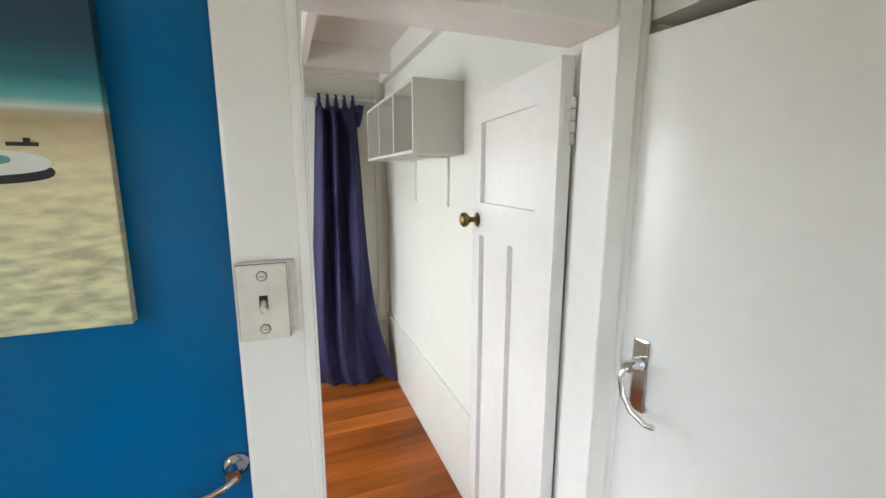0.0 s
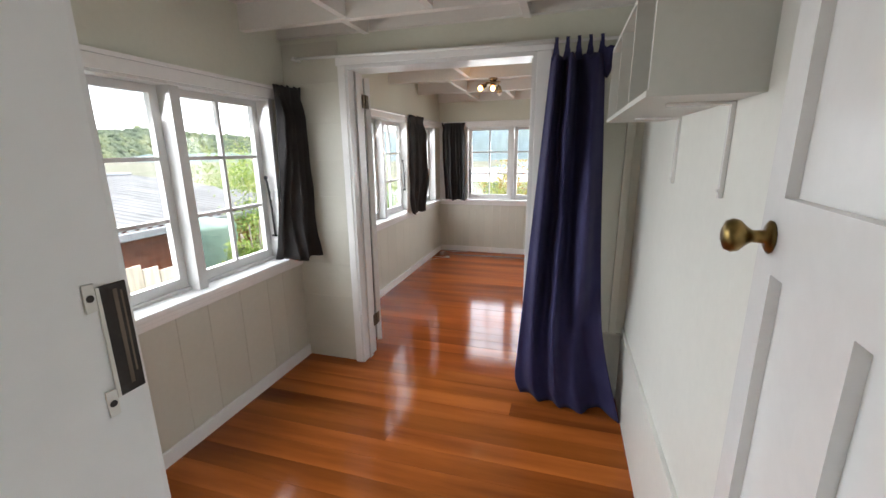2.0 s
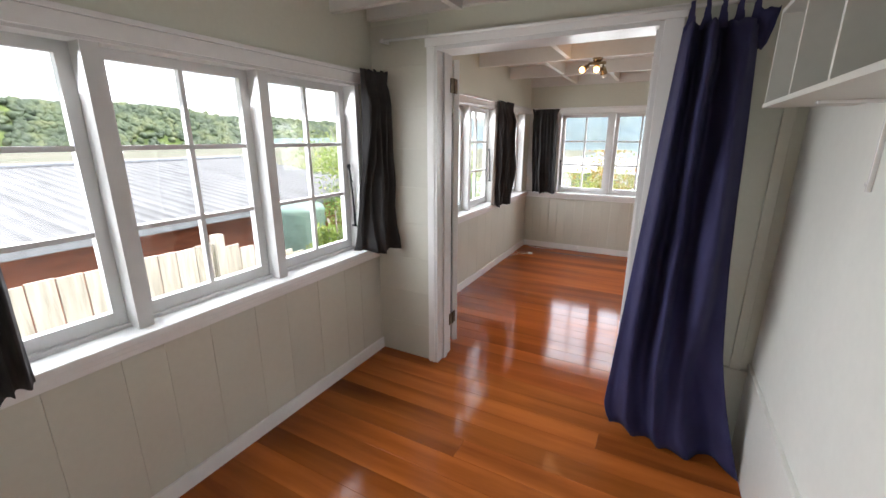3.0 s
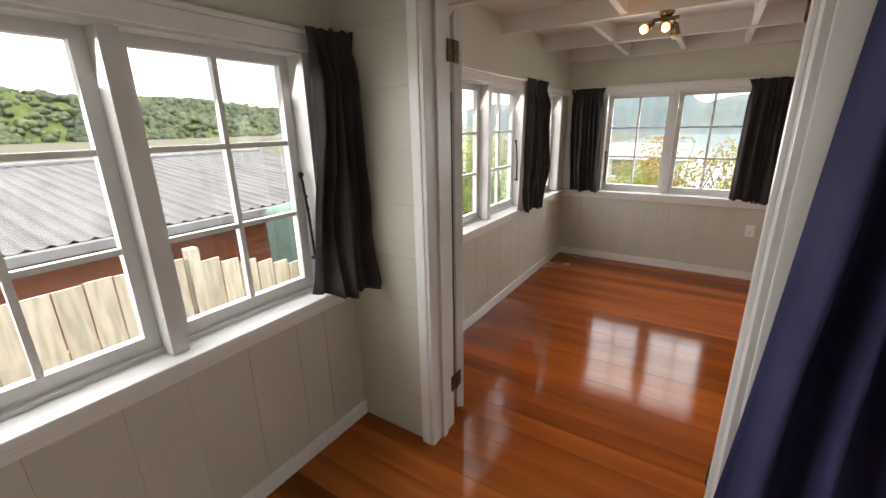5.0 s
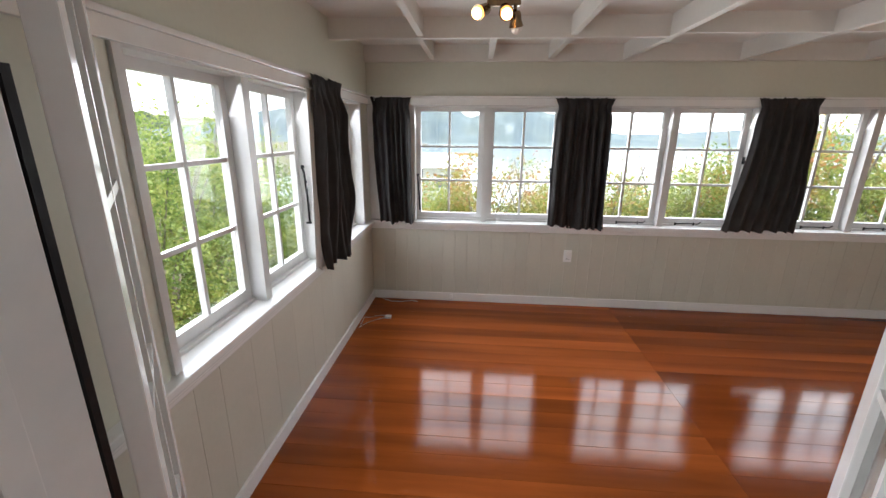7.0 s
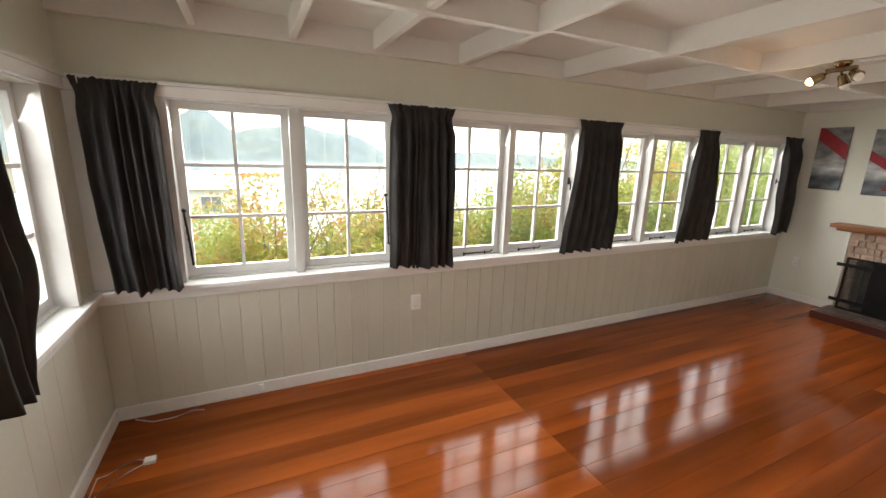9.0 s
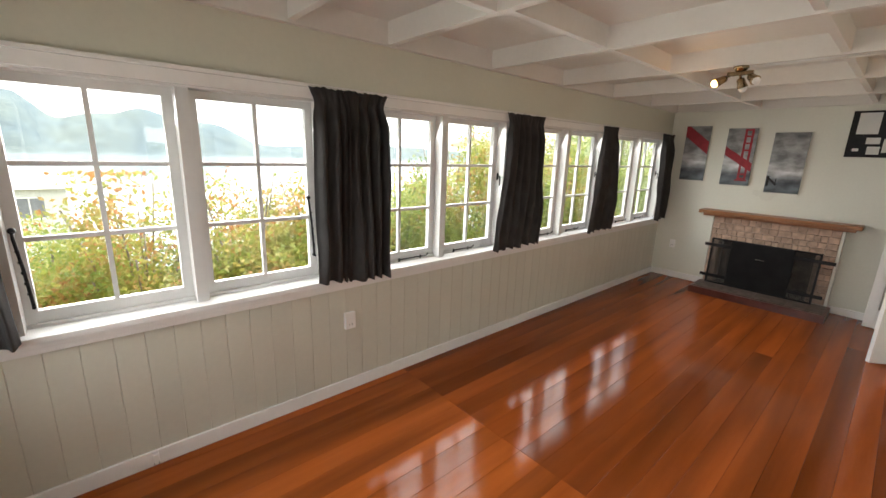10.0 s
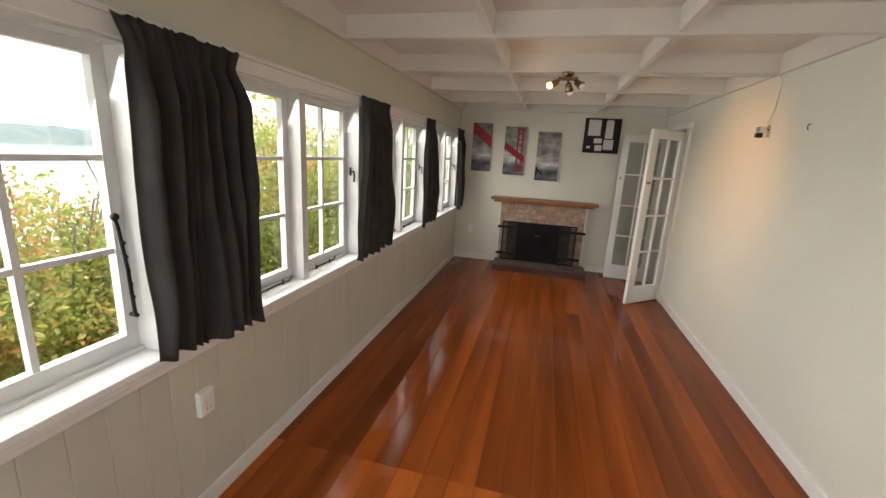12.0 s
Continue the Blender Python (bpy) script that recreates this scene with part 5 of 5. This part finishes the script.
M_HILL = mat("bush_hill", (0.10, 0.13, 0.045), 0.95, spec=0.0, var=0.3, scale=0.13, bump=1.0, bscale=0.45, color2=(0.045, 0.065, 0.028), fine=0.4)
sheet_mesh("hill_west", 60, 1000, -640, -468, -400, 950, hill_w, M_HILL, "bush-covered green hills across the mudflat", "hill", "stuff")


def woods(name, count, seed, place, size, material, label):
    """Rounded tree crowns, each a small uneven lump, scattered over a far slope."""
    rng = np.random.default_rng(seed)
    g = bmesh.new()
    bmesh.ops.create_icosphere(g, subdivisions=2, radius=1.0)
    g.verts.ensure_lookup_table()
    base = np.array([v_.co[:] for v_ in g.verts])
    tri = np.array([[v_.index for v_ in f_.verts] for f_ in g.faces])
    g.free()
    vs, fs = [], []
    for k in range(count):
        x, y, z = place(rng)
        r = size * rng.uniform(0.55, 1.25)
        lump = base * (1 + 0.38 * rng.uniform(-1, 1, (len(base), 1))) * np.array([r, r * rng.uniform(0.8, 1.2), r * rng.uniform(0.7, 1.05)])
        fs.append(tri + len(base) * k)
        vs.append(lump + np.array([x, y, z + 0.25 * r]))
    me_ = bpy.data.meshes.new(name)
    me_.from_pydata(np.concatenate(vs).tolist(), [], np.concatenate(fs).tolist())
    me_.materials.append(material)
    for p_ in me_.polygons:
        p_.use_smooth = True
    return tagged(new(name, me_), label, "woods", "", "stuff")


def slope_place(rng):
    while True:
        y, x = rng.uniform(-60, 640), -468 - 75 * rng.uniform(0, 1) ** 1.3
        if noise.noise(Vector((x * 0.012, y * 0.012, 7))) < 0.30 or rng.uniform() < 0.15:
            return x, y, hill_w(x, y)


# Crown greens are greyed towards blue to carry the haze of distance.
M_WOODS = leaf_mat("hazy_bush_crowns", (0.080, 0.112, 0.070), (0.115, 0.155, 0.080), (0.19, 0.22, 0.105), 0.05)
woods("hill_woods", 7500, 4, slope_place, 3.7, M_WOODS, "bush of rounded green crowns on the far hillside")


def hill_n(x, y):
    e = max(0.0, min(1.0, (y - 296) / 45))
    top = ridge(x, 2.5, [(-60, 22, 45), (-26, 13, 13), (8, 13, 16), (34, 19, 16), (60, 13, 18), (82, 9, 14), (-160, 18, 60), (230, 4, 60)])
    return -6.3 + (top + 4.5) * math.sin(e * math.pi / 2) + (2.0 * noise.noise(Vector((x * 0.06, y * 0.06, 8))) + 0.9 * noise.noise(Vector((x * 0.16, y * 0.10, 1)))) * min(1, e * 4)


# Blue-grey instead of green: the distance haze is mixed into this colour.
M_HILL_FAR = mat("hazy_headland", (0.12, 0.155, 0.17), 0.95, spec=0.0, var=0.25, scale=0.05, bump=0.8, bscale=0.3, color2=(0.155, 0.185, 0.175), fine=0.4)
sheet_mesh("hill_north", 700, 44, -420, 600, 294, 400, hill_n, M_HILL_FAR, "distant headland across the water, haze mixed into its colour", "hill", "stuff")

# shed with corrugated roof
shed = thing("shed", pose(-5.75, 0, -1.4), "red-brown shed with a grey corrugated iron roof", "shed")
part("wall", boxes((-5.2, -5.0, -6.0, 9.0, 0, 2.3), (-0.35, -0.25, -6.0, 9.0, 0, 1.72), (-5.0, -0.35, 8.9, 9.0, 0, 1.75), (-5.0, -0.35, -6.0, -5.9, 0, 1.75)), M_RUST, shed)
ny = 1600
ys_ = np.linspace(-6.3, 9.15, ny)
rv, rf = [], []
for j, y in enumerate(ys_):
    c = 0.5 + 0.5 * math.cos(2 * math.pi * y / 0.19)
    zz = 0.028 * c ** 3
    rv += [(0.05, y, 1.86 + zz), (-5.4, y, 2.40 + zz)]
    if j:
        k = 2 * j
        rf.append((k - 2, k, k + 1, k - 1))
me = bpy.data.meshes.new("roof")
me.from_pydata(rv, [], rf)
me.materials.append(M_IRON)
ro = new("roof", me)
ro.parent = shed
mo = ro.modifiers.new("sheet", "SOLIDIFY")
mo.thickness = 0.006
part("gutter", boxes((0.02, 0.14, -6.3, 9.15, 1.74, 1.85), bevel=0.01), M_GUTTER, shed, "dark grey gutter")
part("ridge_cap", boxes((-5.55, -5.30, -6.3, 9.15, 2.40, 2.47), bevel=0.02), M_GUTTER, shed)

tank = thing("water_tank", pose(-4.75, 5.42, -1.4), "pale green ribbed water tank beside the shed", "tank")
bm = bmesh.new()
prof = [(0.42, 0.0)] + [(0.42 + 0.016 * (i % 2), 0.06 + 0.08 * i) for i in range(24)] + [(0.40, 1.97), (0.1, 2.03)]
lathe(bm, prof, (0, 0, 0), (0, 0, 1), 28)
part("shell", bm, M_TANK, tank)

fence = thing("fence", pose(-4.0, 0, -1.4), "pale weathered timber paling fence", "fence")
random.seed(9)
y = -3.0
while y < 3.54:
    w_ = min(random.uniform(0.17, 0.21), 3.56 - y)
    hgt = 1.87 + random.uniform(-0.007, 0.007) + 0.012 * (3 - y) * 0.6
    part("paling", boxes((-0.011, 0.011, y + 0.006, y + w_ - 0.006, 0.0, hgt), bevel=0.003), M_FENCE, fence)
    y += w_
part("post", boxes((-0.06, 0.05, 3.56, 3.66, 0, 1.95), bevel=0.004), M_FENCE, fence)
y, k = 3.67, 0
while y < 6.4:
    part("paling", boxes((-0.011, 0.011, y + 0.006, y + 0.18, 0.0, 1.80 - 0.33 * k / 5.5), bevel=0.003), M_FENCE, fence)
    y, k = y + 0.19, k + 1
for z in (0.4, 1.3):
    part("rail", boxes((-0.06, -0.012, -3.0, 6.4, z, z + 0.07)), M_FENCE, fence)


def shrub(x, y, top, rad, leaves, material, seed, label, name="shrub", leaf=0.056, base=None):
    """Tapered limbs with a crown of many small bent leaves in uneven clumps."""
    rng = np.random.default_rng(seed)
    z0 = (ground_z(x, y) if base is None else base) - 0.05
    s = thing(name, pose(x, y, z0), label, "shrub" if name == "shrub" else "tree", "garden shrubs")
    h_ = top - z0
    bm = bmesh.new()
    tips = []
    for i in range(15):
        a = 2 * math.pi * i / 15 + rng.uniform(-0.3, 0.3)
        r = rad * rng.uniform(0.25, 0.8)
        tip = Vector((r * math.cos(a), r * math.sin(a), h_ * rng.uniform(0.6, 1.0)))
        mid = Vector((tip.x * 0.35, tip.y * 0.35, tip.z * 0.5))
        tube(bm, [(0.05 * math.cos(a), 0.05 * math.sin(a), 0), tuple(mid)], 0.020, 6)
        tube(bm, [tuple(mid), tuple((mid + tip) / 2 + Vector((0, 0, 0.05))), tuple(tip)], 0.009, 5)
        tips.append(tip)
    part("trunk", bm, M_BARK, s)
    nclump = 120
    cl = []
    for i in range(nclump):
        a, rr = rng.uniform(0, 2 * math.pi), rad * math.sqrt(rng.uniform(0.05, 1))
        zz = h_ * (0.16 + 0.80 * rng.uniform(0, 1) ** 0.7) * (1 - 0.28 * (rr / rad) ** 2) * (0.90 + 0.42 * noise.noise(Vector((3.1 * math.cos(a) * rr / rad, 3.1 * math.sin(a) * rr / rad, seed * 1.3))))
        cl.append((rr * math.cos(a), rr * math.sin(a), zz))
    cl = np.array(cl)
    idx = rng.integers(0, nclump, leaves)
    pos = cl[idx] + rng.normal(0, 1, (leaves, 3)) * np.array([0.18, 0.18, 0.15]) * rad / 1.2
    pos[:, 2] = np.clip(pos[:, 2], 0.05, h_ * 1.03)
    d1 = rng.normal(0, 1, (leaves, 3))
    d1 /= np.linalg.norm(d1, axis=1)[:, None]
    d2 = np.cross(d1, rng.normal(0, 1, (leaves, 3)))
    d2 /= np.linalg.norm(d2, axis=1)[:, None]
    ln = (leaf * rng.uniform(0.6, 1.3, leaves))[:, None]
    nrm = np.cross(d1, d2)
    v = np.stack([pos - d1 * ln * 0.5, pos + d2 * ln * 0.28 + nrm * ln * 0.08, pos + d1 * ln * 0.5, pos - d2 * ln * 0.28 + nrm * ln * 0.08], 1).reshape(-1, 3)
    f = np.arange(leaves * 4).reshape(-1, 4)
    me_ = bpy.data.meshes.new("crown")
    me_.from_pydata(v.tolist(), [], f.tolist())
    me_.materials.append(material)
    c = new("crown", me_)
    c.parent = s
    return s


SHRUBS = [(-1.3, 10.3, 0.75, 1.0, 0), (-0.5, 9.5, 1.28, 1.0, 1), (0.55, 9.6, 1.45, 1.05, 1), (1.5, 9.5, 1.40, 1.0, 1), (2.6, 9.5, 1.75, 1.05, 0), (3.6, 9.3, 2.05, 1.0, 1), (4.8, 9.5, 2.1, 1.1, 0), (6.0, 9.3, 2.25, 1.1, 1), (7.3, 9.4, 2.5, 1.2, 0), (8.8, 9.5, 2.8, 1.3, 0), (10.5, 9.8, 3.1, 1.5, 0), (12.6, 10.2, 3.4, 1.7, 0)]
for i, (x, y, tp, rd, yel) in enumerate(SHRUBS):
    shrub(x, y, tp, rd, 21000, M_LEAF_Y if yel else M_LEAF, 20 + i, "leafy shrub with russet and yellow new growth" if yel else "leafy green garden shrub in sun")
for i, (x, y, tp, rd) in enumerate([(-4.3, 7.2, 2.1, 1.2), (-4.6, 8.7, 2.0, 1.2), (-3.5, 5.0, 0.72, 0.42), (-5.0, 10.4, 1.7, 1.3), (-3.4, 9.6, 0.3, 0.9), (-9.0, 12.0, 2.3, 2.0)]):
    shrub(x, y, tp, rd, 21000, M_LEAF, 50 + i, "leafy green garden shrub in sun")

# pale house by the water
hs = thing("boat_house", pose(-5.4, 34, -5.0), "low white house near the water with dark windows", "house")
part("wall", boxes((-3.6, 3.8, 0, 4, 0, 4.2)), M_EXTWALL, hs)
bm = bmesh.new()
v = [bm.verts.new(p) for p in ((-3.9, -0.4, 4.1), (4.1, -0.4, 4.1), (4.1, 4.4, 4.1), (-3.9, 4.4, 4.1), (-3.9, 2, 5.1), (4.1, 2, 5.1))]
for q in ((0, 1, 5, 4), (2, 3, 4, 5), (0, 4, 3), (1, 2, 5), (0, 3, 2, 1)):
    bm.faces.new([v[i] for i in q])
part("roof", bm, M_PALEROOF, hs)
for x0, x1, z0, z1 in ((-0.6, 0.8, 2.9, 4.0), (1.8, 2.9, 2.6, 3.6), (-2.8, -1.9, 2.6, 3.6)):
    w = part("window", boxes((x0, x1, -0.03, 0.0, z0, z1)), M_GUTTER, hs)
    part("window_frame", boxes((x0 - 0.06, x1 + 0.06, -0.05, -0.03, z1, z1 + 0.08), (x0 - 0.06, x1 + 0.06, -0.08, -0.03, z0 - 0.08, z0), ((x0 + x1) / 2 - 0.03, (x0 + x1) / 2 + 0.03, -0.05, -0.031, z0, z1)), M_WHITE, w)


# ---- wall boards and floor boards ----
def board_mesh(name, w, h, t, ch, material):
    """A board of width w, height h, front at -t... with chamfered long edges (x, y, z)."""
    bm_ = bmesh.new()
    a = [bm_.verts.new(p) for p in ((0, t, 0), (w, t, 0), (w, t, h), (0, t, h))]
    b = [bm_.verts.new(p) for p in ((0, ch, 0), (w, ch, 0), (w, ch, h), (0, ch, h))]
    c = [bm_.verts.new(p) for p in ((ch, 0, 0), (w - ch, 0, 0), (w - ch, 0, h), (ch, 0, h))]
    for p, q in ((a, b),):
        for i in range(4):
            bm_.faces.new((p[i], p[(i + 1) % 4], q[(i + 1) % 4], q[i]))
    bm_.faces.new((b[0], c[0], c[3], b[3]))
    bm_.faces.new((b[1], b[2], c[2], c[1]))
    bm_.faces.new((b[0], b[1], c[1], c[0]))
    bm_.faces.new((b[2], b[3], c[3], c[2]))
    bm_.faces.new((c[0], c[1], c[2], c[3]))
    return mesh_of(name, bm_, material)


M_BOARD = mat("sage_board_paint", (0.60, 0.585, 0.50), 0.42, var=0.03, scale=2.0, bump=0.15, bscale=40, rand=0.02)
wall_n, wall_w = bpy.data.objects["wall_north"], bpy.data.objects["wall_west"]
me = board_mesh("board", 0.1195, 0.745, 0.012, 0.0030, M_BOARD)
x = XW
while x < XE - 0.06:
    o = new("board", me)
    o.parent = wall_n
    o.location = (x, YN, 0.0)
    x += 0.12
random.seed(3)
y = YD
while y < YN - 0.05:
    w_ = random.choice((0.16, 0.20, 0.24))
    w_ = min(w_, YN - y)
    if y < YA < y + w_ + 0.03:
        w_ = YA - y
    if YA - 0.01 <= y < YA + 0.17:
        y = YA + 0.17
        continue
    o = new("board", board_mesh("board", w_ - 0.0006, 0.745, 0.012, 0.0018 if y < YA else 0.0009, M_BOARD))
    o.parent = wall_w
    o.matrix_basis = pose(XW, y, 0.0, 0, 0, 90)
    y += w_
wall_a = bpy.data.objects["wall_arch"]
for k in range(9):
    z = 0.01 + k * 0.25
    part("board", boxes((XW + 0.001, AX0 - 0.056, YA - 0.009, YA, z, min(z + 0.2492, ZJ)), bevel=0.0006), M_BOARD, wall_a)

# floor boards along x, with a butt-joint line
floor_ob = bpy.data.objects["floor"]
random.seed(12)
FW = 0.135


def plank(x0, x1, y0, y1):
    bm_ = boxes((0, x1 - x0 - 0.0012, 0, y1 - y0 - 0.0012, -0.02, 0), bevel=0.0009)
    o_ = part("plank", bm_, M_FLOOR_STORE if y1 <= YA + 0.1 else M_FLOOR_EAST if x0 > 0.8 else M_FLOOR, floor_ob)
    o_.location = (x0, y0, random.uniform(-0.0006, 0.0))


y = YD - 0.08
row = 0
while y < YN:
    y1 = min(y + FW, YN)
    if y1 <= YA + 0.01:
        cuts = [XW, XR]
        if row % 3 == 0:
            cuts = [XW, random.uniform(-0.9, 0.2), XR]
    elif y < YA + 0.17:
        cuts = [XW, XR]
    else:
        e = XE if y1 > YS else 0.70
        cuts = [XW, 0.86, e] if e > 1 else [XW, e]
        if e > 1 and row % 2:
            cuts = [XW, 0.86, random.uniform(2.6, 4.4), e]
    for a, b in zip(cuts, cuts[1:]):
        plank(a, b, y, y1)
    y = y1
    row += 1
